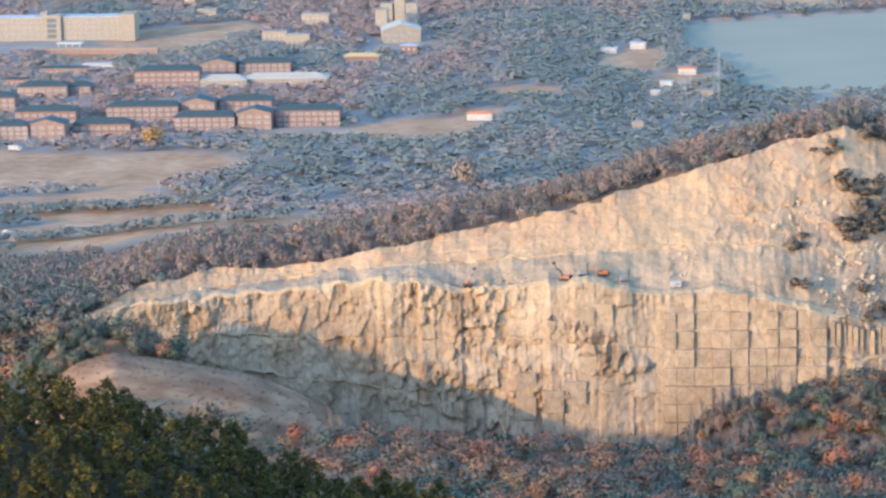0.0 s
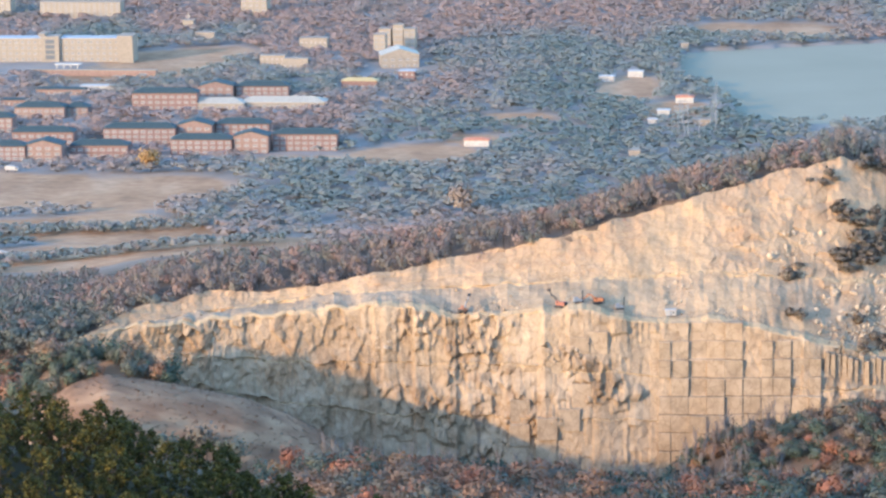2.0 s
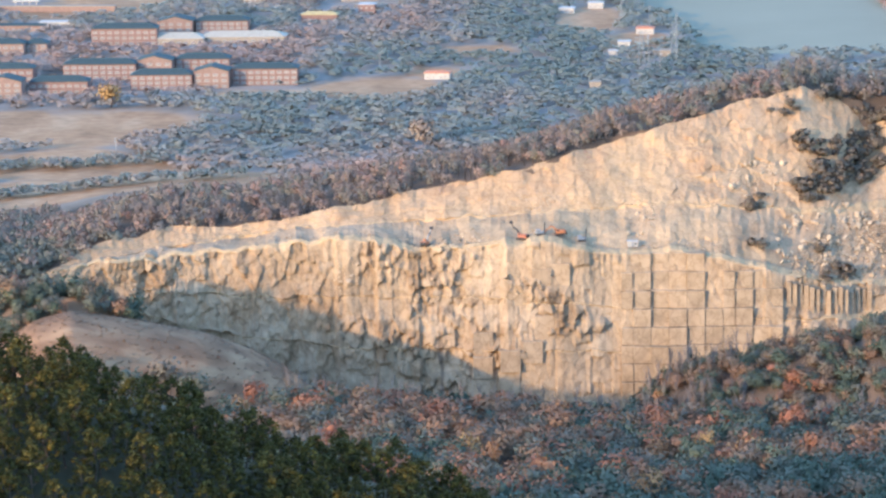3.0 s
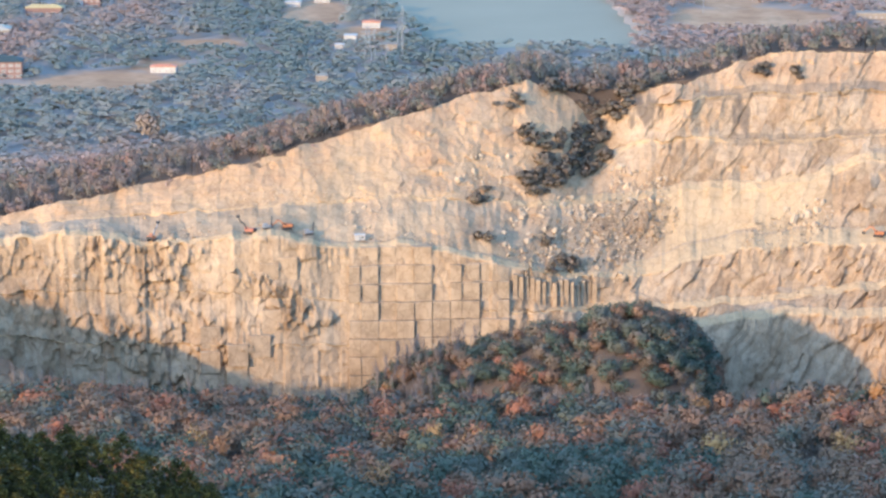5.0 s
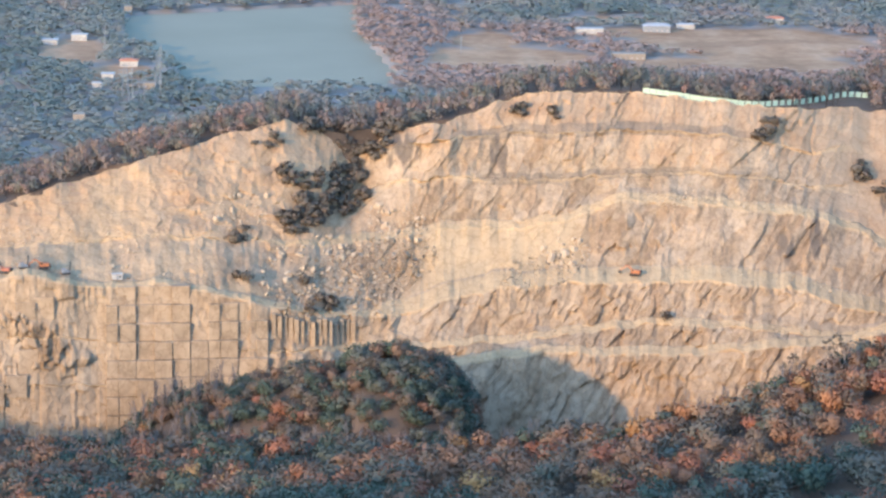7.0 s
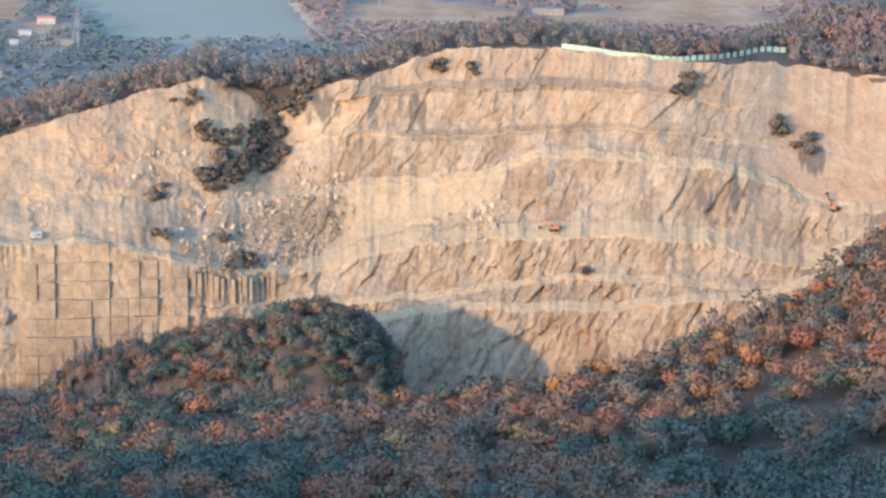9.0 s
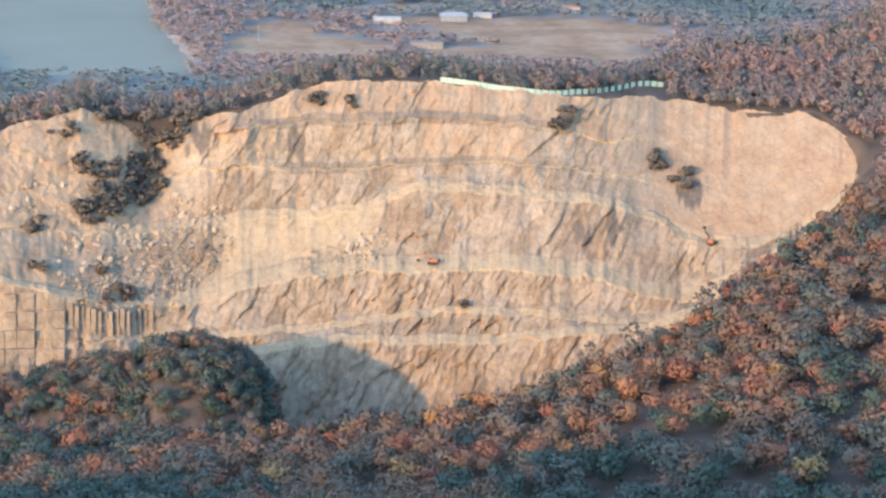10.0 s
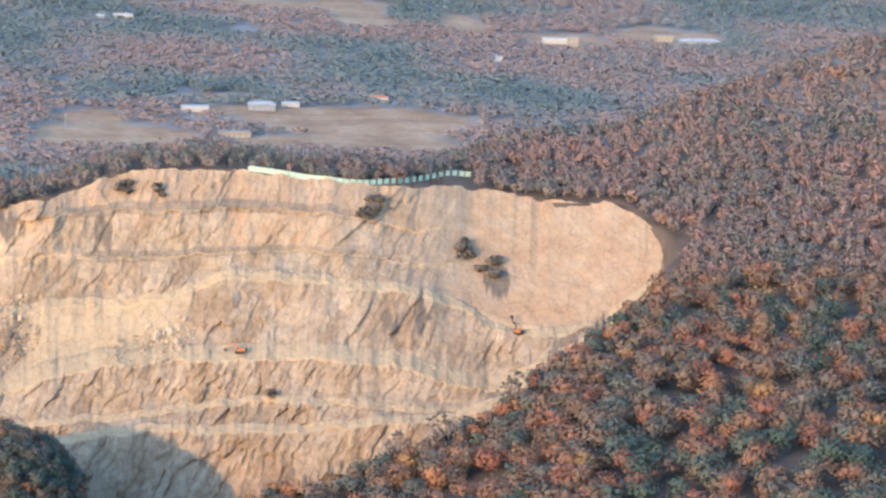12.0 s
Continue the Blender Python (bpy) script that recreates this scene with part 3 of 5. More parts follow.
    lumps = rough(s / 15, z / 13, 61.0, 5) * 1.9 + (lump * 1.3 + crumb * 0.75) * (0.15 + 0.75 * scree)
    # the broad pale floor behind the middle ledge
    floor = ramp(bb, 0.8, 1.6) * (1 - ramp(bb, 3.9, 4.6)) * (level > 3.5) * (level < 4.1)
    out = (ribs * (1 - 0.75 * floor) * (1 - 0.8 * slope) * (1 - 0.95 * pink) * (1 - block) + lumps * 0.5 * pink + facets * (1 - block) * (1 - 0.5 * pink) + sawn * block + lumps * 0.85 * slope)
    gully = 15 * np.exp(-((bb - 0.05) / 0.5) ** 2) * ramp(level, 3.6, 6.0) - 7 * np.exp(-((bb - 1.45) / 0.4) ** 4) * ramp(level, 5.0, 6.6)
    far = far + gully * ease
    # the rock is calmer towards the edge and the foot of each wall
    part_of = np.zeros(level.shape)
    for k0 in counts:
        mine = [r for r, k in enumerate(rows_k) if rows_w[r] > 0.5 and math.floor(k * 2 + 1e-6) == math.floor(k0 * 2 + 1e-6) or rows_w[r] > 0.5 and k0 <= k < math.floor(k0) + 1]
        for n, r in enumerate(mine):
            part_of[r] = (n + 0.5) / len(mine)
    # loose rock gathers at the foot of each wall
    apron = (1 - ramp(part_of, 0.02, 0.3)) * (wall > 0.5) * (1 - block) * (level > 0.9) * (1 - np.maximum(slope, pink)) * ramp(rough(s / 16, level * 3, 21.0, 2), -0.35, 0.35)
    out = out * (1 - 0.55 * apron) + (4.5 + crumb * 1.1) * 0.55 * apron
    # ledges follow the rock below and above them
    solid = np.array(rows_w) > 0.5
    known = np.nonzero(solid)[0]
    for r in np.nonzero(~solid)[0]:
        lo, hi = known[known < r], known[known > r]
        if len(lo) and len(hi):
            k = (r - lo[-1]) / (hi[0] - lo[-1])
            even_out = [np.convolve(np.pad(out[e], 20, mode="edge"), np.ones(41) / 41, "valid") for e in (lo[-1], hi[0])]
            flat = ramp(np.minimum(k, 1 - k), 0.0, 0.25)
            ledge = (out[lo[-1]] * (1 - flat) + even_out[0] * flat) * (1 - k) + (out[hi[0]] * (1 - flat) + even_out[1] * flat) * k
            sloping = np.maximum(slope[r], pink[r]) if rows_k[r] > 4.4 else 0.0
            out[r] = ledge * (1 - sloping) + out[r] * sloping
        else:
            out[r] = out[lo[-1]]
    far = far - (out - 4.0) * ease + (1 - wall) * facets * 0.3 * (1 - slope)
    z = z + (1 - wall) * np.abs(rough(s / 5, far / 5, 2.0, 4)) * 0.5 * (1 - slope * (level > 4.4)) + wall * slope * facets * 0.8
    a = np.radians(bb)
    soil = np.maximum(ramp(level, 5.6, 6.7) * 0.85 * ramp(rough(s / 30, z / 12, 6.0, 3), -0.6, 0.4), pink)
    soil = np.maximum(soil, slope * (0.3 + 0.55 * ramp(level + 0.6 * rough(s / 26, z / 14, 26.0, 3), 4.2, 6.4)))
    soil = np.maximum(soil, 0.8 * (level > 6.55) * right)
    soil = np.maximum(soil, 0.9 * np.exp(-((bb - 1.35) / 0.45) ** 4) * ramp(level, 5.4, 6.2))
    soil = np.maximum(soil, 0.75 * ramp(level, 5.4, 5.7) * (1 - ramp(level, 6.0, 6.15)) * ramp(bb, 4.6, 5.2) * (1 - ramp(bb, 6.6, 7.1)) * ramp(mid_tone, 0.2, 0.7))
    dust = np.maximum(np.maximum((1 - wall) * (1 - pink) * (1 - 0.8 * slope * (level > 4.4)), floor * 0.9), slope * 0.35 * ramp(rough(s / 24, z / 14, 16.0, 3), -0.2, 0.5))
    wet_and_ledge = np.zeros(bb.shape)
    for sb, sz, rb, rz in ((7.95, 46, 0.16, 7), (8.5, 48, 0.3, 8), (9.95, 58, 0.35, 6), (-8.0, -10, 0.1, 14), (-1.75, 17, 0.17, 4), (0.9, 78, 0.25, 7), (2.7, 76, 0.2, 8)):
        wet_and_ledge = np.maximum(wet_and_ledge, (1 - ramp(np.hypot((bb - sb) / rb, (z - sz) / rz) + 0.6 * rough(s / 2.5, z / 12, 71.0, 3), 0.5, 1.0)))
    # the two upper ledges are darker brown, unevenly along their length
    ledge_dark = ramp(bb, 1.7, 2.3) * (1 - ramp(bb, 7.4, 7.9)) * ((level > 4.95) & (level < 5.56) | (level > 5.95) & (level < 6.6)) * (0.35 + 0.3 * ramp(rough(s / 9, level, 44.0, 3), -0.5, 0.4))
    ledge_dark = ledge_dark * np.where(level < 5.6, ramp(bb, 2.0, 2.6), 1.0)
    wet_and_ledge = np.maximum(wet_and_ledge, ledge_dark)
    seam = np.where(block > 0.5, panel_tone * 0.5 + mid_tone * broken * 0.5, 0.35 * big_tone + 0.4 * mid_tone + 0.25 * small_tone)
    seam = np.where(slope > 0.5, 0.2 + (0.3 * lump_tone + 0.3 * crumb_tone) * (0.4 + 0.6 * scree), seam) * (1 - 0.75 * pink)
    seam = np.clip((seam - 0.5) * 1.5 + 0.5, 0, 1) * (0.25 + 0.75 * wall)
    QUARRY.update(b=b, far=far, z=z)
    verts = np.stack([far * np.sin(a), far * np.cos(a), z], -1).reshape(-1, 3)
    me = mesh_of("quarry_wall", verts, grid_faces(len(far), cols)[:, ::-1], ROCK, False, (("soil", soil.ravel()), ("dust", dust.ravel() * 0.8), ("stain_ledge", wet_and_ledge.ravel()), ("seam", seam.ravel())))
    return tagged(new("quarry_wall", me), "terraced buff granite quarry face with ledges and sawn blocks", "quarry", kind="structure")


make_quarry()


# ---- where buildings stand: x, y, width, height to the eaves ----
BRICK_WINGS = ((-443, 1914, 39, 9.5), (-380, 1931, 41, 10.5), (-559, 1881, 22, 9.1), (-506, 1901, 37, 8.0), (-493, 1955, 47, 10.1), (-430, 1977, 35, 9.4),
    (-555, 1947, 40, 8.0), (-596, 1986, 19, 9.7), (-507, 2084, 45, 11.5), (-449, 2132, 37, 9.4), (-585, 2047, 34, 7.6), (-562, 2056, 16, 6.0))
BRICK_GABLES = ((-412, 1920, 22, 11.0), (-537, 1886, 23, 10.4), (-459, 1966, 23, 10.6), (-480, 2125, 24, 10.6))
HALLS = ((-477, 2086, 49, 4.0), (-427, 2094, 59, 4.0))
OTHER_HOUSES = ((-478, 2312, 19, 7.2, "cream"), (-458, 2300, 19, 6.7, "cream"), (-465, 2409, 22, 9.0, "cream"), (-564, 2463, 16, 5.9, "cream"),
    (-391, 2195, 26, 5.0, "yellow"), (-363, 2234, 12, 7.0, "red"), (-169, 1908, 7, 5.0, "cream"), (-219, 2244, 11, 3.6, "white"), (-200, 2267, 11, 4.2, "white"),
    (-164, 2069, 8, 4.5, "white"), (-155, 2139, 12, 4.0, "orange"), (-169, 2041, 6, 3.4, "white"), (-273, 1951, 16, 4.0, "orange"), (-137, 2040, 12, 3.6, "cream"),
    (-620, 2109, 20, 4.0, "teal"), (-601, 2159, 36, 4.0, "teal"), (-579, 2177, 24, 3.0, "white"), (-176, 2429, 6, 4.5, "cream"))
PLAIN_HOUSES = ((151, 2930, 18, 4.2, "white"), (130, 2927, 8, 3.5, "white"), (173, 2311, 20, 4.0, "white"), (224, 2325, 20, 4.6, "grey"), (248, 2348, 13, 3.0, "white"),
    (319, 2380, 14, 3.4, "orange"), (192, 2190, 23, 4.0, "cream"), (538, 2814, 22, 5.0, "white"), (550, 2789, 9, 9.5, "cream"), (643, 2829, 16, 6.0, "cream"),
    (671, 2806, 36, 3.6, "grey"), (461, 2670, 7, 4.2, "white"))


# ---- trees ----
def clump(count, radii, size, seed, lobes=6, sides=4, flat=0.0, loose=0.45, up=0.3):
    """Leaf pieces spread over the lobes of a crown that is centred on the origin: vertices (count, sides, 3) and the way each piece faces."""
    r = np.random.default_rng(seed)
    centre = r.normal(size=(lobes, 3))
    centre /= np.linalg.norm(centre, axis=1)[:, None]
    centre *= np.array([0.46, 0.46, 0.42]) * r.uniform(0.7, 1.0, (lobes, 1))
    which = r.integers(0, lobes, count)
    way = r.normal(size=(count, 3))
    way /= np.linalg.norm(way, axis=1)[:, None]
    at = centre[which] + way * r.uniform(0.36, 0.54, (count, 1)) * r.uniform(0.7, 1.1, lobes)[which][:, None]
    at *= radii
    nrm = way + r.normal(size=(count, 3)) * loose
    nrm[:, 2] += flat
    nrm /= np.linalg.norm(nrm, axis=1)[:, None]
    u = np.cross(nrm, r.normal(size=(count, 3)))
    u /= np.linalg.norm(u, axis=1)[:, None]
    v = np.cross(nrm, u)
    turn = np.linspace(0, 2 * np.pi, sides, endpoint=False)[None] + r.uniform(0, 6.3, (count, 1))
    reach = size * r.uniform(0.55, 1.25, (count, sides))
    quads = at[:, None] + (np.cos(turn) * reach)[..., None] * u[:, None] + (np.sin(turn) * reach)[..., None] * v[:, None]
    face = way * 0.4 + at * 0.75 + nrm * 0.15 + np.array((0, 0, up))
    face /= np.linalg.norm(face, axis=1)[:, None]
    return quads, np.repeat(face[:, None], sides, 1)


def core(seed, size):
    """A lumpy closed core for a crown: 12 vertices, 20 faces."""
    r = np.random.default_rng(seed)
    g = (1 + 5 ** 0.5) / 2
    v = np.array([(-1, g, 0), (1, g, 0), (-1, -g, 0), (1, -g, 0), (0, -1, g), (0, 1, g), (0, -1, -g), (0, 1, -g), (g, 0, -1), (g, 0, 1), (-g, 0, -1), (-g, 0, 1)]) / 1.902
    f = np.array([(0, 11, 5), (0, 5, 1), (0, 1, 7), (0, 7, 10), (0, 10, 11), (1, 5, 9), (5, 11, 4), (11, 10, 2), (10, 7, 6), (7, 1, 8),
                  (3, 9, 4), (3, 4, 2), (3, 2, 6), (3, 6, 8), (3, 8, 9), (4, 9, 5), (2, 4, 11), (6, 2, 10), (8, 6, 7), (9, 8, 1)])
    return v * size * r.uniform(0.55, 1.25, (12, 1)), f


def crown_of(clumped, seed, low, size=0.8, cores=1):
    """A crown as vertices, triangles and normals: a core and the leaf pieces round it, for a tree of height and radius one."""
    leaves, facing = clumped
    r = np.random.default_rng(seed)
    verts, faces, norms, at = [], [], [], 0
    for n in range(cores):
        v, f = core(seed + n, size * r.uniform(0.75, 1.1))
        norms.append(v / np.linalg.norm(v, axis=1)[:, None])
        v = v + r.normal(0, 0.2, 3) * np.array((1, 1, 0.7))
        verts.append(v), faces.append(f + at)
        at += 12
    count, sides = leaves.shape[:2]
    verts.append(leaves.reshape(-1, 3)), norms.append(facing.reshape(-1, 3))
    q = at + np.arange(count * sides).reshape(count, sides)
    faces.append(q[:, :3])
    if sides == 4:
        faces.append(q[:, (0, 2, 3)])
    v = np.concatenate(verts)
    v[:, 2] = low + (v[:, 2] + 1) * 0.5 * (1 - low)
    return v, np.concatenate(faces), np.concatenate(norms)


def forest(name, spots, heights, widths, tints, crowns, leaf_mat, label, spread=0.03):
    """Many trees joined into one mesh: template crowns placed, turned and scaled tree by tree."""
    pts, tris, tint, norms, at = [], [], [], [], 0
    pick = rng.integers(0, len(crowns), len(spots))
    for n, (v, f, nv) in enumerate(crowns):
        mine = np.nonzero(pick == n)[0]
        if not len(mine):
            continue
        turn = rng.uniform(0, 6.3, len(mine))
        c, s = np.cos(turn)[:, None], np.sin(turn)[:, None]
        w, h = widths[mine][:, None], heights[mine][:, None]
        p = np.stack([(v[None, :, 0] * c - v[None, :, 1] * s) * w, (v[None, :, 0] * s + v[None, :, 1] * c) * w, v[None, :, 2] * h], -1) + spots[mine][:, None, :]
        q = np.stack([nv[None, :, 0] * c - nv[None, :, 1] * s, nv[None, :, 0] * s + nv[None, :, 1] * c, nv[None, :, 2] + 0 * c], -1)
        pts.append(p.reshape(-1, 3)), norms.append(q.reshape(-1, 3))
        tris.append((f[None] + at + (np.arange(len(mine)) * len(v))[:, None, None]).reshape(-1, 3))
        at += len(mine) * len(v)
        tint.append((tints[mine][:, None] + rng.normal(0, spread, (len(mine), len(v)))).clip(0, 1).ravel())
    me = mesh_of(name, np.concatenate(pts), np.concatenate(tris), leaf_mat, True, (("tint", np.concatenate(tint)),))
    rounded(me, np.concatenate(norms))
    return tagged(new(name, me), label, "trees", kind="stuff")


def standing(count, b0, b1, d0, d1):
    """Random places on the land, even over its area."""
    b = rng.uniform(b0, b1, count)
    d = np.sqrt(rng.uniform(d0 ** 2, d1 ** 2, count))
    z = land(b, d)
    return b, d, np.stack([d * np.sin(np.radians(b)), d * np.cos(np.radians(b)), z], -1)


def tall(crown, low=0.22):
    """A unit crown lifted so that it fills a tree of height one."""
    c = crown.copy()
    c[..., 2] = low + (c[..., 2] + 1) * 0.5 * (1 - low)
    return c


MID_CROWNS = [crown_of(clump(330, (1.12, 1.12, 1.1), 0.112, 40 + n, 12, 3, 0.0, 0.5), 40 + n, 0.0, 0.3, 1) for n in range(8)]
LESS_CROWNS = [crown_of(clump(76, (1.2, 1.2, 1.1), 0.2, 80 + n, 8, 3, 0.0, 0.45, 0.7), 80 + n, 0.0, 0.3, 0) for n in range(8)]
FAR_CROWNS = [crown_of(clump(28, (1.15, 1.15, 1.0), 0.31, 60 + n, 5, 3, 0.1, 0.3, 1.6), 60 + n, 0.25, 0.4, 0) for n in range(8)]


def bare_crown(seed):
    """A leafless tree of height and radius one: a thin trunk and forking limbs, three-sided."""
    r = np.random.default_rng(seed)
    verts, faces = [], []

    def limb(a, b, ra, rb):
        base = len(verts)
        for at, rad in ((a, ra), (b, rb)):
            for k in range(3):
                t = 2.1 * k
                verts.append(at + np.array((math.cos(t) * rad, math.sin(t) * rad, 0.004 * k)))
        for k in range(3):
            n = (k + 1) % 3
            faces.extend(((base + k, base + n, base + 3 + n), (base + k, base + 3 + n, base + 3 + k)))

    top = np.array((r.normal(0, 0.12), r.normal(0, 0.12), 1.0))
    limb(np.zeros(3), top, 0.06, 0.015)
    for n in range(13):
        a = top * r.uniform(0.3, 0.92)
        t, out = r.uniform(0, 6.3), r.uniform(0.35, 0.95) * (1.1 - a[2] * 0.6)
        b = a + np.array((math.cos(t) * out, math.sin(t) * out, r.uniform(0.12, 0.3)))
        limb(a, b, 0.03, 0.01)
        c = a * 0.45 + b * 0.55
        limb(c, c + np.array((math.cos(t + 1) * 0.3, math.sin(t + 1) * 0.3, 0.17)), 0.02, 0.008)
    v = np.array(verts)
    n = v - np.array((0, 0, 0.5))
    return v, np.array(faces), n / np.linalg.norm(n, axis=1)[:, None]


BARE_CROWNS = [bare_crown(20 + n) for n in range(6)]


def autumn_tint(p, n, seed):
    """Patches of evergreens among brown, rust and orange crowns."""
    patch = rough(p[:, 0] / 70, p[:, 1] / 70, seed, 2)
    green = rng.uniform(-0.6, 0.6, n) + patch * 0.9 > 0.28
    return np.where(green, rng.uniform(0.05, 0.36, n), np.clip(rng.normal(0.56, 0.13, n) + 0.12 * patch + 0.22 * (rng.uniform(0, 1, n) < 0.17), 0.3, 1.0))


def is_front(b, d, p):
    """Where the woods in front of the quarry stand: the near slope and the mound, but not the grassy hill."""
    crest = np.interp(b, CREST_BEARING, CREST_FAR)
    mound_z = np.interp(b, MOUND_BEARING, MOUND_HEIGHT, -40, -40)
    grass = np.interp(b, GRASS_BEARING, GRASS_HEIGHT, -40, -40)
    on_mound = (d > crest) & (d < 1262) & (mound_z > -12)
    bare = (d > 1162) & (d < 1245) & (p[:, 2] < grass + 3) & (p[:, 2] > grass - 26) & (b > -16.6)
    knob = (b < -13.6) & (d > 1228) & (d < 1278)
    west = (b < -16.0) & (d < 1285)
    return ((d < crest + 10) | on_mound | knob | west) & ~bare


def is_edge(b, d):
    crest = np.interp(b, CREST_BEARING, CREST_FAR)
    return (np.abs(d - crest + 8) < 17) & (b > -11) & (b < 12.5)


CLEARINGS = tuple((x, y - 3, w / 2 + 2, 14) for x, y, w, *_ in BRICK_WINGS + BRICK_GABLES + HALLS + OTHER_HOUSES + PLAIN_HOUSES) + ((-652, 2300, 75, 45), (-381, 2285, 24, 40), (-625, 2262, 60, 20))


def grow_woods():
    b, d, p = standing(4400, -20, 18, 880, 1420)
    p = p[is_front(b, d, p) & ~is_edge(b, d)]
    n = len(p)
    side = np.degrees(np.arctan2(p[:, 0], p[:, 1]))
    on_mound = (np.hypot(p[:, 0], p[:, 1]) > np.interp(side, CREST_BEARING, CREST_FAR) + 10) & (side > -4.4) & (side < 2.5)
    p, side = p[~on_mound], side[~on_mound]
    n = len(p)
    tint = autumn_tint(p, n, 1.0)
    forest("forest_front", p, rng.uniform(9, 14.5, n), rng.uniform(4.8, 8.6, n), tint, MID_CROWNS, LEAVES, "mixed autumn woodland of rust, brown and dark green crowns")
    b, d, p = standing(150, -17.2, -13.7, 1226, 1272)
    n = len(p)
    forest("forest_knob", p - np.array((0, 0, 1.5)), rng.uniform(8, 11.5, n), rng.uniform(2.8, 4.2, n), np.clip(rng.normal(0.25, 0.15, n), 0, 1), MID_CROWNS, LEAVES, "dark green and brown trees crowning the grassy knoll")
    b, d, p = standing(620, -4.4, 2.36, 1150, 1264)
    p = p[np.interp(b, MOUND_BEARING, MOUND_HEIGHT, -40, -40) > -13]
    n = len(p)
    forest("forest_mound", p - np.array((0, 0, 1.0)), rng.uniform(6, 10, n), rng.uniform(3.4, 5.4, n), np.clip(np.where(rng.uniform(0, 1, n) < 0.55, rng.uniform(0.05, 0.36, n), rng.normal(0.5, 0.1, n)), 0, 1), MID_CROWNS, LEAVES, "dark green and brown trees covering the mound")
    # leafless trees along the crest, on the mound's shoulder and behind the rim
    b, d, p = standing(2600, -11, 12, 1100, 1300)
    crest = np.interp(b, CREST_BEARING, CREST_FAR)
    mound_z = np.interp(b, MOUND_BEARING, MOUND_HEIGHT, -40, -40)
    p = p[((np.abs(d - crest) < 14) & (rng.uniform(0, 1, len(b)) < 0.55)) | ((b > -4.2) & (b < -2.2) & (d > 1190) & (d < 1240))]
    b, d, q = standing(900, -14, 9, 1290, 1460)
    p = np.concatenate([p, q[(d > rail(RIM, b)[0] + 3) & (d < rail(RIM, b)[0] + 30)]])
    n = len(p)
    forest("bare_trees", p, rng.uniform(9, 13.5, n), rng.uniform(2.2, 3.6, n), np.clip(rng.normal(0.55, 0.1, n), 0, 1), BARE_CROWNS, TWIGS, "leafless grey-brown trees with thin pale trunks")
    # wooded ridge beside the quarry
    b, d, p = standing(5600, 7, 19, 1340, 1780)
    rim_d = rail(RIM, b)[0]
    crest = np.interp(b, CREST_BEARING, CREST_FAR)
    p = p[((b > 13.3) & (d > crest)) | (d > rim_d + 9 + 30 * ramp(b, 7.2, 9.4) * (b < 9.5))]
    n = len(p)
    forest("forest_ridge", p, rng.uniform(6, 10, n), rng.uniform(2.8, 4.4, n), np.clip(rng.normal(0.58, 0.12, n) + 0.16 * rough(p[:, 0] / 60, p[:, 1] / 60, 4.0, 3), 0.05, 0.9), LESS_CROWNS, HALF_HAZE_LEAVES, "hazed brown leafless and rust woods on a rising ridge")
    # woods along the rim and beside the tip of the quarry
    b, d, p = standing(8200, -20, 10, 1235, 1680)
    rim_d = rail(RIM, b)[0]
    keep = ((b > -15.4) & (d > rim_d + 2 + 8 * (b > 5.2) + 30 * ramp(b, 7.2, 9.4)) & (d < rim_d + 130)) | ((b < -15.2) & (d > 1270) & (d < 1480))
    keep &= field_weight(p[:, 0], p[:, 1]) < 0.4
    p = p[keep]
    n = len(p)
    forest("forest_rim", p, rng.uniform(5.5, 9.5, n), rng.uniform(2.6, 4.2, n), np.clip(autumn_tint(p, n, 2.0) * 0.6 + 0.17, 0, 1), LESS_CROWNS, HALF_HAZE_LEAVES, "brown and dark green woods behind the quarry rim")
    b, d, p = standing(1700, -20, -15.0, 1225, 1490)
    p = p[(b < -16.4) | ((b < -15.45) & (d > 1262)) | (d > rail(RIM, b)[0] + 3)]
    n = len(p)
    forest("forest_west", p, rng.uniform(5, 9, n), rng.uniform(2.8, 4.4, n), np.clip(autumn_tint(p, n, 6.0) * 0.8 + 0.05, 0, 1), LESS_CROWNS, HALF_HAZE_LEAVES, "brown and dark green woods beside the tip of the quarry")
    # dry scrub on the grassy hill
    b, d, p = standing(2600, -16.8, -10.3, 1060, 1245)
    grass = np.interp(b, GRASS_BEARING, GRASS_HEIGHT, -40, -40)
    p = p[(p[:, 2] < grass + 3) & (p[:, 2] > grass - 26)]
    n = len(p)
    forest("dry_scrub", p - np.array((0, 0, 0.2)), rng.uniform(0.3, 0.9, n), rng.uniform(0.5, 1.2, n), np.clip(rng.normal(0.52, 0.08, n), 0, 1), FAR_CROWNS, LEAVES, "dry brown scrub and grass tufts on the hill")
    # tree rows between the fields
    rows = [standing(300, -19.5, -11.5, near, near + 22) for near in (1594, 1694)]
    p = np.concatenate([r[2] for r in rows])
    n = len(p)
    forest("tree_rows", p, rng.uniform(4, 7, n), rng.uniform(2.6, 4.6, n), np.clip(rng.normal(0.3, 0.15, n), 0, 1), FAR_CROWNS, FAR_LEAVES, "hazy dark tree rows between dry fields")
    # woods of the plain
    b, d, p = standing(50000, -20, 19, 1560, 3400)
    top_z = np.where(b > 10, np.interp(b, RIDGE_BEARING, RIDGE_HEIGHT), rail(RIM, b)[1])
    top_d = np.where(b > 10, np.interp(b, RIDGE_BEARING, RIDGE_FAR), rail(RIM, b)[0])
    # the lee of the quarry hill is thinly wooded
    lee = (d < top_d * 310 / (316 - top_z)) | ((b < -1) & (d > 2900))
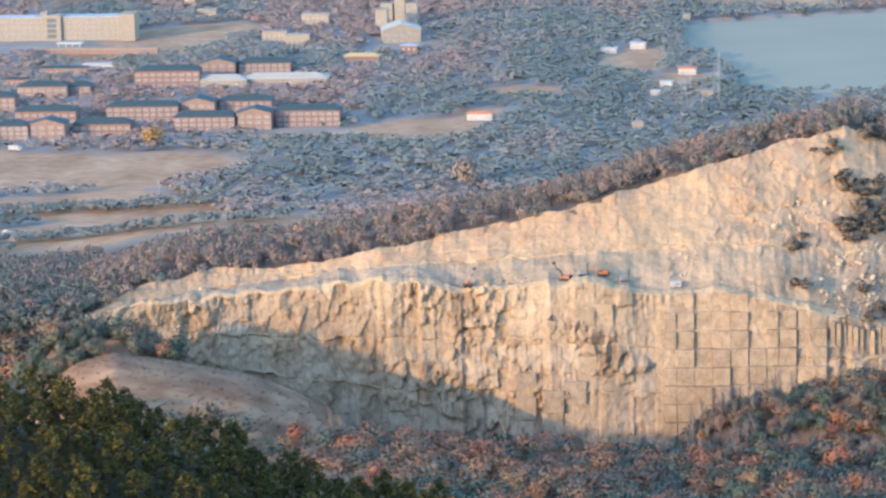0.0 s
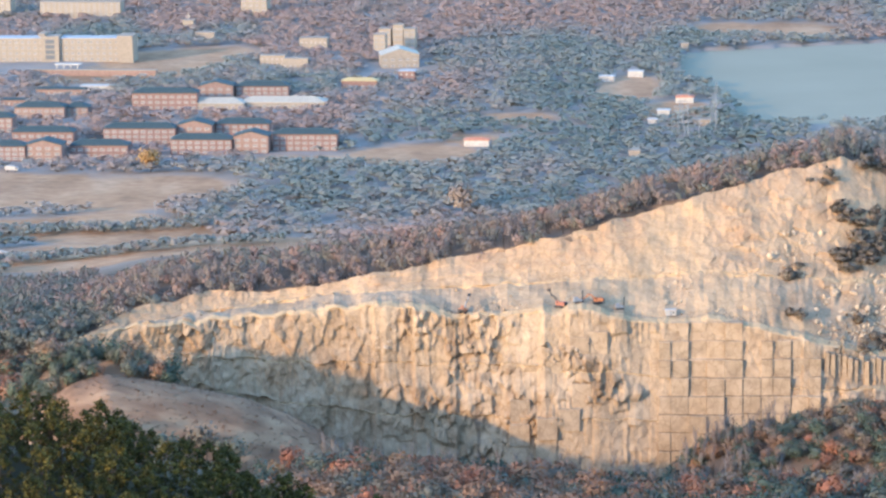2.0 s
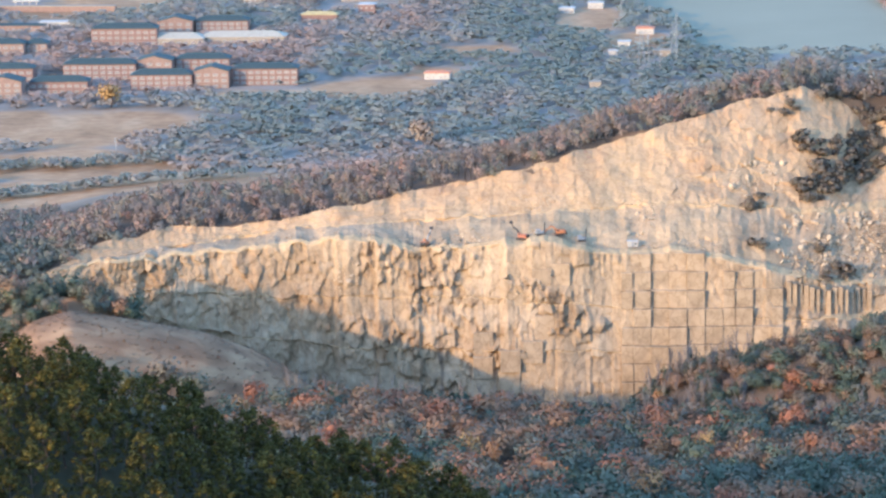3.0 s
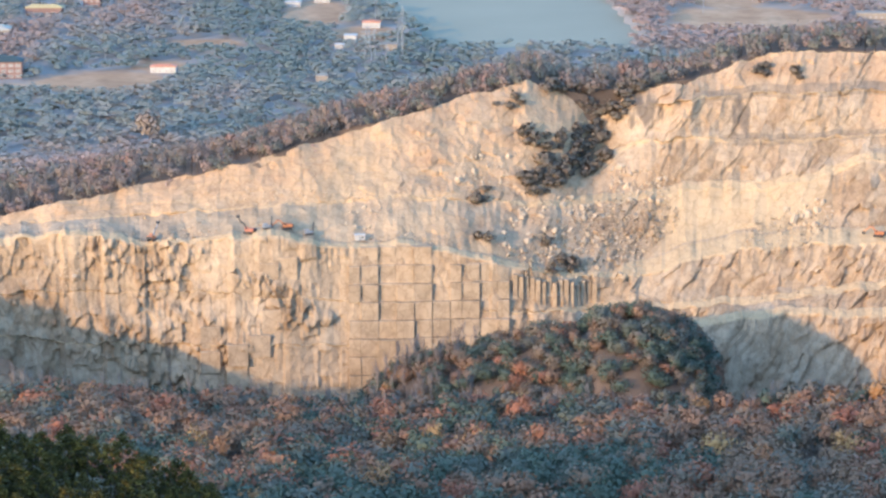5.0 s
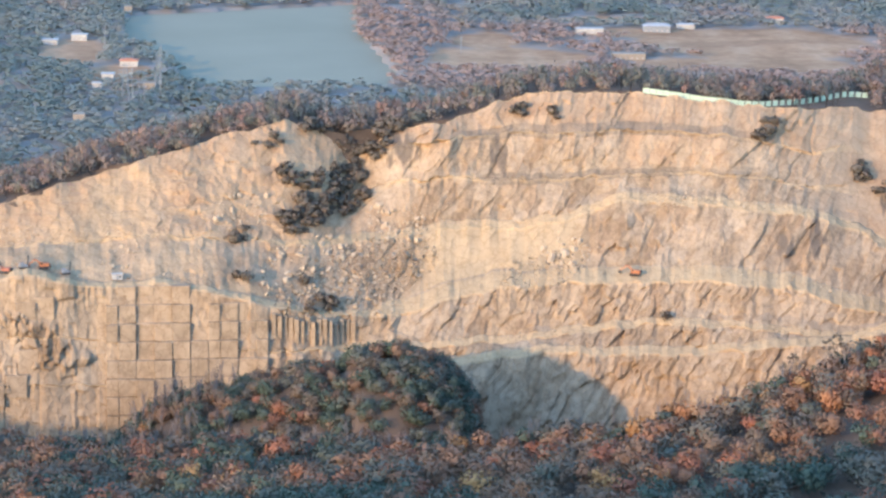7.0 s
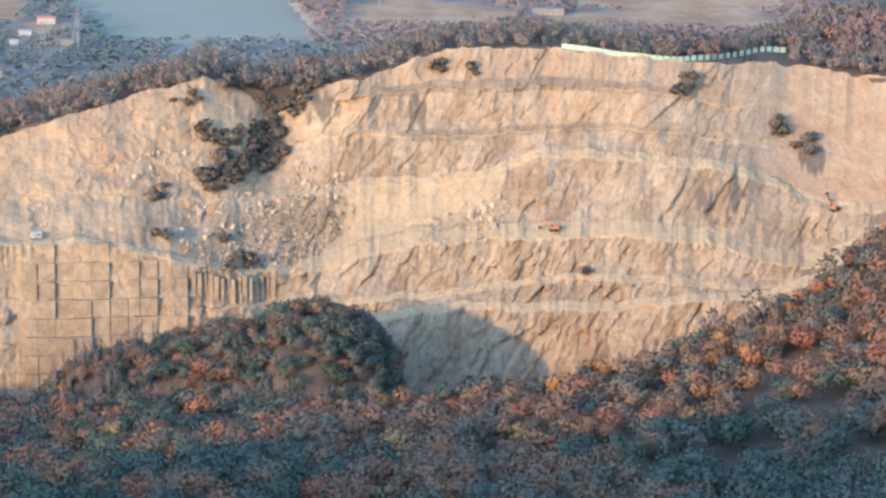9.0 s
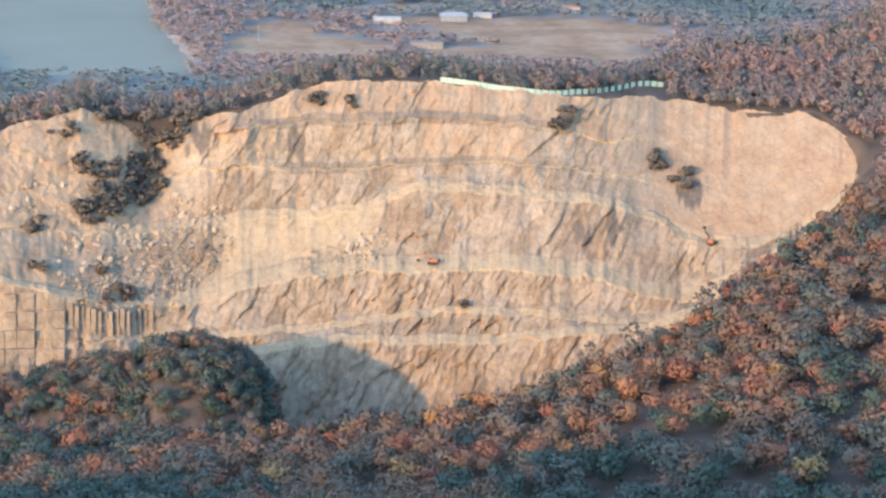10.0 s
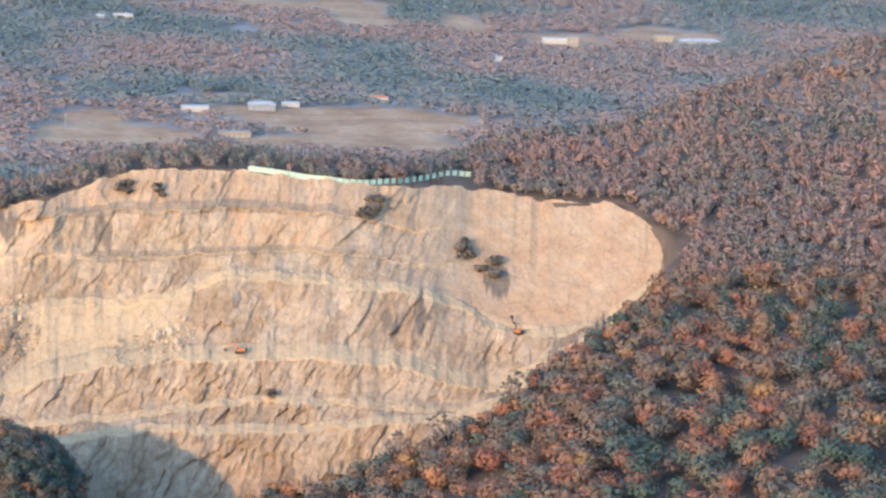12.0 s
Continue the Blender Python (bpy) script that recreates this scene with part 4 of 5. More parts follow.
    thin = ~lee | (rng.uniform(0, 1, len(d)) < 0.2)
    f = field_weight(p[:, 0], p[:, 1])
    gap = rough(p[:, 0] / 130, p[:, 1] / 180, 12.0, 3)
    near_home = np.zeros(len(p), bool)
    for hx, hy, hw, hd in CLEARINGS:
        near_home |= (np.abs(p[:, 0] - hx) < hw) & (np.abs(p[:, 1] - hy) < hd)
    keep = thin & (f < 0.3) & (gap > -1.1) & ~near_home & ~inside(SHORE, p[:, 0], p[:, 1]) & (p[:, 2] > 0)
    p = p[keep]
    n = len(p)
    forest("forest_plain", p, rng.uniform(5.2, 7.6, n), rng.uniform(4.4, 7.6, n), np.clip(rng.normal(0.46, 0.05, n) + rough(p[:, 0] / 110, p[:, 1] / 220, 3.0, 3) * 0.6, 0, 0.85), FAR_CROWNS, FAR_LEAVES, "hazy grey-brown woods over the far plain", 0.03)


grow_woods()


# ---- single trees ----
def part(name, me, parent, label=""):
    ob = new(name, me)
    ob.parent = parent
    return tagged(ob, label)


def trunk_mesh(name, height, radius, limbs, seed, mat):
    """A tapered, slightly bent trunk with limbs that fork into the crown."""
    r = np.random.default_rng(seed)
    verts, faces = [], []

    def limb(a, b, ra, rb, sides=6):
        a, b = np.array(a, float), np.array(b, float)
        w = b - a
        u = np.cross(w, (0.3, 0.9, 0.2))
        u /= np.linalg.norm(u)
        v = np.cross(w, u)
        v /= np.linalg.norm(v)
        base = len(verts)
        mid = (a + b) / 2 + r.normal(0, 0.05, 3) * np.linalg.norm(w)
        for at, rad in ((a, ra), (mid, (ra + rb) / 2), (b, rb)):
            for k in range(sides):
                t = 2 * math.pi * k / sides
                verts.append(at + rad * (math.cos(t) * u + math.sin(t) * v))
        for ring in (0, sides):
            for k in range(sides):
                n = (k + 1) % sides
                faces.append((base + ring + k, base + ring + n, base + ring + sides + n, base + ring + sides + k))

    top = np.array((r.normal(0, 0.25), r.normal(0, 0.25), height * 0.86))
    limb((0, 0, -0.6), top, radius, radius * 0.25, 8)
    for n in range(limbs):
        k = r.uniform(0.35, 0.8)
        t = r.uniform(0, 6.3)
        out = height * r.uniform(0.16, 0.3)
        a = top * k
        limb(a, a + np.array((math.cos(t) * out, math.sin(t) * out, out * r.uniform(0.3, 0.9))), radius * 0.4, radius * 0.1)
    return mesh_of(name, np.array(verts), np.array(faces), mat, True)


def crown_mesh(name, clumped, mat, inner=None, tuft=1):
    quads, facing = clumped
    count = quads.shape[0]
    r = np.random.default_rng(count)
    shade = np.repeat(r.normal(0.48, 0.15 if tuft > 1 else 0.22, count // tuft + 1), tuft)[:count] + r.normal(0, 0.06, count)
    shade = np.repeat(shade.clip(0, 1), 4)
    q = np.arange(count * 4).reshape(-1, 4)
    tris, verts, norms = np.concatenate([q[:, :3], q[:, (0, 2, 3)]]), quads.reshape(-1, 3), facing.reshape(-1, 3)
    if inner is not None:
        v, f = inner
        out = v - v.mean(0)
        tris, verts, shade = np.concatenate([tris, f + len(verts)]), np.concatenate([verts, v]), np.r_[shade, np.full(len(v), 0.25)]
        norms = np.concatenate([norms, out / np.linalg.norm(out, axis=1)[:, None]])
    me = mesh_of(name, verts, tris, mat, True, (("tint", shade),))
    rounded(me, norms)
    return me


def broadleaf(seed):
    h, w = 10.5, 5.2
    tree = new("tree")
    part("trunk", trunk_mesh("trunk", h, 0.24, 7, seed, BARK), tree)
    c, facing = clump(360, (1.1, 1.1, 1.05), 0.115, seed, 11)
    c = tall(c, 0.1) * np.array((w, w, h))
    v, f = core(seed, 0.3)
    v[:, 2] = 0.14 + (v[:, 2] + 1) * 0.42
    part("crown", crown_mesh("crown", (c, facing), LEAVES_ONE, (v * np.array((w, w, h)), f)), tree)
    return tagged(tree, "autumn broadleaf tree with a rust and brown crown", "tree", "trees on the slope before the quarry")


def pine(seed, h=9.5, w=3.1, tufts=36, each=26, base=0.28, needles=NEEDLES):
    r = np.random.default_rng(seed)
    tree = new("pine_tree")
    part("trunk", trunk_mesh("trunk", h, 0.17, 6, seed, BARK), tree)
    quads, facing = [], []
    for n in range(tufts):
        k = (n + 0.5) / tufts
        t = n * 2.4 + r.uniform(-0.4, 0.4)
        reach = w * (1 - k ** 2.4) * r.uniform(0.55, 1.0) + 0.15
        q, face = clump(each, (1.05, 1.05, 1.25), 0.27, seed * 50 + n, 3, 4, 0.2)
        q = q * np.array((1.0, 1.0, 0.75)) * r.uniform(0.75, 1.15)
        facing.append(face)
        quads.append(q + np.array((math.cos(t) * reach, math.sin(t) * reach, h * (base + (1 - base) * k) + r.uniform(-0.3, 0.3))))
    part("crown", crown_mesh("crown", (np.concatenate(quads), np.concatenate(facing)), needles, None, each), tree)
    return tagged(tree, "olive green pine with dense needle tufts", "tree", "pines on the near spur")


def plant(kinds, spots, low=0.8, high=1.2):
    """The first places take the trees themselves, the rest copies."""
    for n, p in enumerate(spots):
        k = rng.uniform(low, high)
        m = Matrix.LocRotScale(Vector(p), Euler((0, 0, rng.uniform(0, 6.28))), Vector((k, k, k)))
        if n < len(kinds):
            kinds[n].matrix_basis = m
        else:
            kinds[n % len(kinds)].scale = (k, k, k)
            copy_thing(kinds[n % len(kinds)], Matrix.LocRotScale(Vector(p), Euler((0, 0, rng.uniform(0, 6.28))), None))


def spaced(b, d, p, count, gap):
    chosen = []
    for q in p:
        if all((q[0] - c[0]) ** 2 + (q[1] - c[1]) ** 2 > gap * gap for c in chosen):
            chosen.append(q)
            if len(chosen) == count:
                break
    return chosen


def plant_edge_trees():
    b, d, p = standing(4000, -11, 12.5, 1100, 1300)
    keep = is_edge(b, d) & is_front(b, d, p)
    plant([broadleaf(300 + n) for n in range(8)], spaced(b, d, p[keep], 270, 6.6), 0.75, 1.15)


def plant_pines():
    b, d, p = standing(9000, -19.5, -5.0, 398, 466)
    plant([pine(500 + n) for n in range(6)], spaced(b, d, p, 330, 2.8), 0.66, 1.0)


plant_edge_trees()
plant_pines()


# ---- helpers for built things ----
def box(bm, x0, y0, z0, x1, y1, z1, bevel=0.0):
    """A box between two corners, with softened edges where asked for."""
    g = bmesh.ops.create_cube(bm, size=1.0, matrix=Matrix.LocRotScale(((x0 + x1) / 2, (y0 + y1) / 2, (z0 + z1) / 2), None, (x1 - x0, y1 - y0, z1 - z0)))
    if bevel:
        edges = list({e for v in g["verts"] for e in v.link_edges})
        bmesh.ops.bevel(bm, geom=edges, offset=bevel, segments=1, affect="EDGES")


def beam(bm, a, b, wide, deep=None):
    """A square bar from a to b."""
    a, b = Vector(a), Vector(b)
    turn = (b - a).to_track_quat("Z", "Y")
    bmesh.ops.create_cube(bm, size=1.0, matrix=Matrix.LocRotScale((a + b) / 2, turn, (wide, deep or wide, (b - a).length)))


def tube(bm, a, b, r0, r1=None, sides=8):
    a, b = Vector(a), Vector(b)
    turn = (b - a).to_track_quat("Z", "Y")
    bmesh.ops.create_cone(bm, cap_ends=True, segments=sides, radius1=r0, radius2=r0 if r1 is None else r1, depth=(b - a).length, matrix=Matrix.LocRotScale((a + b) / 2, turn, None))


def prism(bm, outline, y0, y1):
    """An outline in x and z drawn out from y0 to y1."""
    front = [bm.verts.new((x, y0, z)) for x, z in outline]
    back = [bm.verts.new((x, y1, z)) for x, z in outline]
    bm.faces.new(front), bm.faces.new(back[::-1])
    for n in range(len(outline)):
        m = (n + 1) % len(outline)
        bm.faces.new((front[m], front[n], back[n], back[m]))


def done(name, bm, mat):
    bmesh.ops.recalc_face_normals(bm, faces=bm.faces)
    me = bpy.data.meshes.new(name)
    bm.to_mesh(me)
    bm.free()
    me.materials.append(mat)
    return me


def built(name, mat, maker):
    bm = bmesh.new()
    maker(bm)
    return done(name, bm, mat)


def height_at(x, y):
    return float(land(np.array([math.degrees(math.atan2(x, y))]), np.array([math.hypot(x, y)]))[0])


def on_quarry(b, z):
    c = int(np.argmin(np.abs(QUARRY["b"] - b)))
    r = int(np.argmin(np.abs(QUARRY["z"][:, c] - z)))
    return spot(b, QUARRY["far"][r, c], QUARRY["z"][r, c])


def on_bench(table, b, k):
    d, z, w = (float(v) for v in rail(table, b))
    d = d + 0.68 * w * k
    c = int(np.argmin(np.abs(QUARRY["b"] - b)))
    r = int(np.argmin(np.abs(QUARRY["far"][:, c] - d) + 1.5 * np.abs(QUARRY["z"][:, c] - z - 0.11 * w * k)))
    return spot(b, QUARRY["far"][r, c], QUARRY["z"][r, c])


# ---- boulders ----
STONE = plain("broken_stone", (0.48, 0.365, 0.245), 0.9, 0.0, 0.2, 0.5)


def stone_mesh(seed):
    r = np.random.default_rng(seed)
    bm = bmesh.new()
    for p in r.normal(size=(13, 3)):
        p = p / np.linalg.norm(p) * r.uniform(0.75, 1.0)
        bm.verts.new(p * np.array((1.0, 0.8, 0.65)))
    hull = bmesh.ops.convex_hull(bm, input=bm.verts)
    bmesh.ops.delete(bm, geom=[v for v in hull["geom_interior"] if isinstance(v, bmesh.types.BMVert)], context="VERTS")
    return done("boulder", bm, STONE)


STONES = [stone_mesh(n) for n in range(9)]
# bearing, height, half width in degrees, half height, pieces, size
HEAPS = ((-0.80, 36, 1.0, 10.8, 120, 1.7), (0.25, 24, 0.75, 8.4, 80, 1.3), (-2.05, 58, 0.56, 7.3, 50, 1.5), (0.77, 51, 0.62, 7.4, 60, 1.6), (3.94, 40, 0.46, 6, 50, 1.6),
    (-4.36, 47.5, 0.41, 6.7, 40, 1.1), (-7.60, 42, 0.41, 2.8, 26, 1.1), (-5.92, 52.2, 0.62, 2.9, 44, 0.8), (-9.72, 29.7, 0.36, 11, 34, 1.1),
    (-6.27, 23.5, 0.41, 5.1, 34, 1.0), (5.75, 61.2, 0.41, 2.0, 28, 0.7), (1.05, 47, 0.51, 5, 36, 1.4), (6.38, 63, 0.46, 2.5, 28, 0.8), (-13.2, 27, 0.72, 6, 34, 1.1), (-3.77, -10.9, 0.41, 4.6, 28, 1.0))


def lay_heaps():
    for b, z, rb, rz, count, size in HEAPS:
        heap = new("boulder_heap")
        heap.matrix_basis = Matrix.Translation(on_quarry(b, z))
        bpy.context.view_layer.update()
        back = heap.matrix_basis.inverted()
        for n in range(count):
            t, k = rng.uniform(0, 6.28), math.sqrt(rng.uniform(0, 1))
            at = on_quarry(b + rb * k * math.cos(t), z + rz * k * math.sin(t))
            s = size * float(rng.lognormal(-0.4, 0.4))
            ob = new("boulder", STONES[n % 9])
            ob.parent = heap
            ob.matrix_basis = back @ Matrix.LocRotScale(at + Vector((0, 0, 0.1 * s)), Euler(rng.uniform(0, 6.28, 3)), Vector((s, s, s)))
        tagged(heap, "heap of pale broken granite boulders on a quarry ledge", "boulders", "boulder heaps")
    # small rubble between them and along the foot of every ledge
    pts, faces = [], []
    for n in range(7500):
        if n % 2:
            b, z, rb, rz, _, _ = HEAPS[int(rng.integers(len(HEAPS)))]
            at = on_quarry(b + rb * rng.normal(0, 0.75), z + rz * rng.normal(0, 0.7))
        else:
            table = (LEDGE_C, LEDGE_C, LEDGE_D, LEDGE_B, LEDGE_E)[int(rng.integers(5))]
            at = on_bench(table, rng.uniform(-14, 11.5), rng.uniform(0.5, 1.05))
        s = float(rng.lognormal(-0.8, 0.45))
        if n % 3 == 0:
            t, k = rng.uniform(0, 6.28), math.sqrt(rng.uniform(0, 1))
            at = on_quarry(0.05 + 1.55 * k * math.cos(t), 33 + 5 * k * math.cos(t) + 11 * k * math.sin(t))
            s = float(rng.lognormal(-0.3, 0.4))
        elif n % 7 == 1:
            t, k = rng.uniform(0, 6.28), math.sqrt(rng.uniform(0, 1))
            at = on_quarry(3.45 + 0.75 * k * math.cos(t), 34 + 3 * k * math.cos(t) + 6 * k * math.sin(t))
            s = float(rng.lognormal(-0.55, 0.45))
        p = rng.normal(size=(5, 3))
        p = p / np.linalg.norm(p, axis=1)[:, None] * s * np.array((1, 1, 0.7)) + np.array(at) + np.array((0, 0.35 * s, 0))
        k = len(pts) * 5
        pts.append(p)
        faces.append(k + np.array(((0, 1, 2), (0, 2, 3), (0, 3, 1), (1, 2, 4), (2, 3, 4), (3, 1, 4))))
    me = mesh_of("rubble", np.concatenate(pts), np.concatenate(faces), STONE)
    tagged(new("rubble", me), "pale small rubble strewn over the quarry ledges", "rubble", kind="stuff")


lay_heaps()

# ---- shrubs and lone pines in the quarry ----
SHRUB_LEAF = leaf_material("shrub_leaves", ((0.0, (0.111, 0.106, 0.085)), (0.5, (0.195, 0.163, 0.124)), (1.0, (0.286, 0.206, 0.150))))
SHRUB_BEDS = ((-0.42, 60, 0.62, 10, 105), (0.2, 80, 0.4, 9, 50), (-1.01, 52, 0.36, 5, 24), (-0.06, 83, 0.36, 7, 26), (0.09, 73.8, 0.31, 5, 16), (-2.05, 48.8, 0.23, 2.9, 8), (-0.69, 23.4, 0.33, 2.4, 8), (-0.90, 33, 0.10, 1.9, 3),
    (-0.79, 85.5, 0.31, 2, 10), (-1.11, 69, 0.26, 3.7, 10), (3.05, 94, 0.21, 3, 7), (3.57, 91, 0.15, 2.5, 5), (0.46, 87, 0.45, 6, 50), (9.28, 68, 0.36, 3.5, 10), (7.4, 84.7, 0.31, 3, 8), (9.81, 62, 0.21, 3.5, 5),
    (5.79, 19, 0.05, 1, 2), (7.7, 89.5, 0.25, 1.5, 6), (-1.63, 82.6, 0.26, 2.5, 6), (-2.16, 36, 0.26, 2.4, 5))


def shrub(seed):
    bush = new("shrub")
    part("stem", trunk_mesh("stem", 1.9, 0.07, 5, seed, BARK), bush)
    c, facing = clump(110, (1, 1, 1), 0.2, seed, 6)
    part("crown", crown_mesh("crown", (tall(c, 0.02) * np.array((1.7, 1.7, 2.6)), facing), SHRUB_LEAF), bush)
    return tagged(bush, "dark brown-green shrub on the broken quarry slope", "shrub", "shrubs in the quarry")


def plant_shrubs():
    spots = []
    for b, z, rb, rz, count in SHRUB_BEDS:
        for n in range(int(count * 0.8)):
            t, k = rng.uniform(0, 6.28), math.sqrt(rng.uniform(0, 1))
            spots.append(on_quarry(b + rb * k * math.cos(t), z + rz * k * math.sin(t)) - Vector((0, 0, 0.3)))
    plant([shrub(700 + n) for n in range(6)], spots, 1.3, 2.8)


plant_shrubs()


def plant_lone_pines():
    spots = []
    for b, back in ((8.18, -4), (8.96, 2), (10.39, 4), (10.25, 10)):
        d = float(np.interp(b, CREST_BEARING, CREST_FAR)) - back
        spots.append(spot(b, d, float(land(np.array([b]), np.array([d]))[0])))
    kinds = [pine(900 + n, 14.0, 4.4, 26, 34, 0.62, SHRUB_LEAF) for n in range(3)]
    for k in kinds:
        tagged(k, "dark spreading pine standing above the slope", "tree", "lone pines by the quarry")
    plant(kinds, spots, 1.1, 1.3)


plant_lone_pines()

# ---- machines ----
ORANGE = plain("orange_paint", (0.50, 0.20, 0.09), 0.5, 0.0, 0.3, 1.5)
DARK = plain("dark_steel", (0.06, 0.06, 0.065), 0.6, 0.4, 0.3, 1.5)
GREY_STEEL = plain("grey_paint", (0.30, 0.31, 0.32), 0.55, 0.2, 0.3, 1.5)
GLASS = material("tinted_glass", 0.08, 0.0, 0.5)[0]
GLASS.node_tree.nodes["Principled BSDF"].inputs["Base Color"].default_value = (0.03, 0.04, 0.05, 1)


def excavator(at, turn, paint, arm_paint, raised, label):
    m = new("excavator")
    for side in (-1.3, 1.3):
        def belt(bm, y=side):
            outline = [(-2.1, 0.35), (-1.8, 0.05), (1.8, 0.05), (2.1, 0.35), (2.0, 0.85), (-2.0, 0.85)]
            prism(bm, outline, y - 0.3, y + 0.3)
        part("track", built("track", DARK, belt), m)
    part("turntable", built("turntable", DARK, lambda bm: tube(bm, (0, 0, 0.8), (0, 0, 1.1), 0.9, 0.9, 14)), m)
    body = part("body", built("body", paint, lambda bm: (box(bm, -2.5, -1.35, 1.1, 1.3, 1.35, 1.75, 0.1), box(bm, -2.5, -1.3, 1.7, 0.1, 1.3, 2.5, 0.15))), m)
    part("counterweight", built("counterweight", DARK, lambda bm: box(bm, -2.95, -1.3, 1.15, -2.5, 1.3, 2.3, 0.15)), m)
    cab = part("cab", built("cab", paint, lambda bm: (prism(bm, [(0.1, 1.75), (1.5, 1.75), (1.5, 2.3), (1.15, 3.05), (0.1, 3.05)], 0.4, 1.35))), m)
    part("window", built("window", GLASS, lambda bm: (prism(bm, [(1.2, 1.95), (1.52, 2.2), (1.52, 2.35), (1.2, 2.95)], 0.5, 1.25), box(bm, 0.3, 1.34, 2.1, 1.1, 1.37, 2.9))), cab)
    tip = Vector((4.2, 0, 4.9 if raised else 4.1))
    end = Vector((5.2, 0, 7.6)) if raised else Vector((6.6, 0, 1.9))
    knee = Vector((2.3, 0, 4.2)) if raised else Vector((2.6, 0, 4.0))
    part("boom", built("boom", arm_paint, lambda bm: (beam(bm, (0.9, 0, 1.9), knee, 0.45, 0.6), beam(bm, knee, tip, 0.42, 0.5))), m)
    part("stick", built("stick", arm_paint, lambda bm: beam(bm, tip - Vector((0.4, 0, 0.1)), end, 0.36, 0.42)), m)
    part("cylinder", built("cylinder", DARK, lambda bm: (tube(bm, (1.5, 0.25, 1.9), knee, 0.1), tube(bm, knee + Vector((0, 0, 0.5)), tip + Vector((0.1, 0, 0.4)), 0.09))), m)
    part("bucket", built("bucket", DARK, lambda bm: prism(bm, [(end.x - 0.3, end.z), (end.x + 0.5, end.z - 0.1), (end.x + 0.5, end.z - 0.9), (end.x - 0.5, end.z - 1.2), (end.x - 0.9, end.z - 0.7)], -0.6, 0.6)), m)
    m.matrix_basis = Matrix.LocRotScale(at, Euler((0, 0, radians(turn))), None)
    return tagged(m, label, "excavator", "quarry machines")


excavator(on_bench(LEDGE_C, 5.2, 0.45), 165, ORANGE, ORANGE, False, "orange excavator digging at a rubble pile on a ledge")
excavator(on_bench(LEDGE_D, 10.35, 0.5), 120, ORANGE, DARK, True, "excavator with a raised dark arm on the quarry ramp")
excavator(on_bench(LEDGE_C, -8.24, 0.3), 70, ORANGE, GREY_STEEL, True, "orange excavator with a raised breaker arm on the bench")
excavator(on_bench(LEDGE_C, -6.45, 0.4), 160, plain("faded_red_paint", (0.42, 0.17, 0.11), 0.6, 0.0, 0.3, 1.5), DARK, True, "faded red drilling excavator at the edge of the bench")
excavator(on_bench(LEDGE_C, -5.76, 0.55), 200, ORANGE, ORANGE, False, "orange excavator parked beside dark scrap on the bench")


def drill_rig(at):
    m = new("drill_rig")
    part("chassis", built("chassis", GREY_STEEL, lambda bm: (box(bm, -1.8, -1.0, 0.5, 1.8, 1.0, 1.4, 0.08), box(bm, -1.6, -0.8, 1.4, 0.3, 0.8, 2.3, 0.1))), m)
    for y in (-1.1, 1.1):
        part("track", built("track", DARK, lambda bm, y=y: prism(bm, [(-1.9, 0.3), (-1.6, 0), (1.6, 0), (1.9, 0.3), (1.6, 0.7), (-1.6, 0.7)], y - 0.25, y + 0.25)), m)
    part("mast", built("mast", DARK, lambda bm: beam(bm, (1.9, 0, 0.3), (2.3, 0, 5.2), 0.35)), m)
    m.matrix_basis = Matrix.LocRotScale(at, Euler((0, 0, 0.4)), None)
    return tagged(m, "small grey drill rig with an upright mast", "drill rig", "quarry machines")


for b, k in ((-6.12, 0.35), (-5.35, 0.6)):
    drill_rig(on_bench(LEDGE_C, b, k))

CREAM = plain("cream_render", (0.311, 0.259, 0.205), 0.85)
WHITE = plain("white_panel", (0.46, 0.43, 0.39), 0.6)
TEAL = plain("teal_roof", (0.05, 0.075, 0.08), 0.75)


def cabin(at, w, wall_mat, roof_mat, label, turn=0.0):
    m = new("site_cabin")
    part("wall", built("wall", wall_mat, lambda bm: box(bm, -w / 2, -1.3, 0, w / 2, 1.3, 2.4, 0.03)), m)
    part("roof", built("roof", roof_mat, lambda bm: box(bm, -w / 2 - 0.15, -1.45, 2.4, w / 2 + 0.15, 1.45, 2.6)), m)
    part("door", built("door", GREY_STEEL, lambda bm: box(bm, -0.4, -1.34, 0.05, 0.4, -1.29, 2.0)), m)
    part("window", built("window", GLASS, lambda bm: box(bm, w / 4 - 0.4, -1.34, 1.0, w / 4 + 0.4, -1.29, 1.7)), m)
    m.matrix_basis = Matrix.LocRotScale(at, Euler((0, 0, turn)), None)
    return tagged(m, label, "cabin", "site cabins")


cabin(on_bench(LEDGE_C, -4.4, 0.9), 4.5, WHITE, WHITE, "small white site cabin on the quarry bench", 0.2)
for b, back, w in ((-5.55, 16, 9), (-5.05, 20, 12), (-4.6, 15, 8), (-3.6, 18, 6), (-3.3, 14, 7)):
    d = float(rail(FOOT, b)[0]) - back
    at = spot(b, d)
    at.z = height_at(at.x, at.y)
    cabin(at, w, WHITE if w > 6 else TEAL, GREY_STEEL, "low pale workshop shed at the foot of the quarry", 0.1 * b)


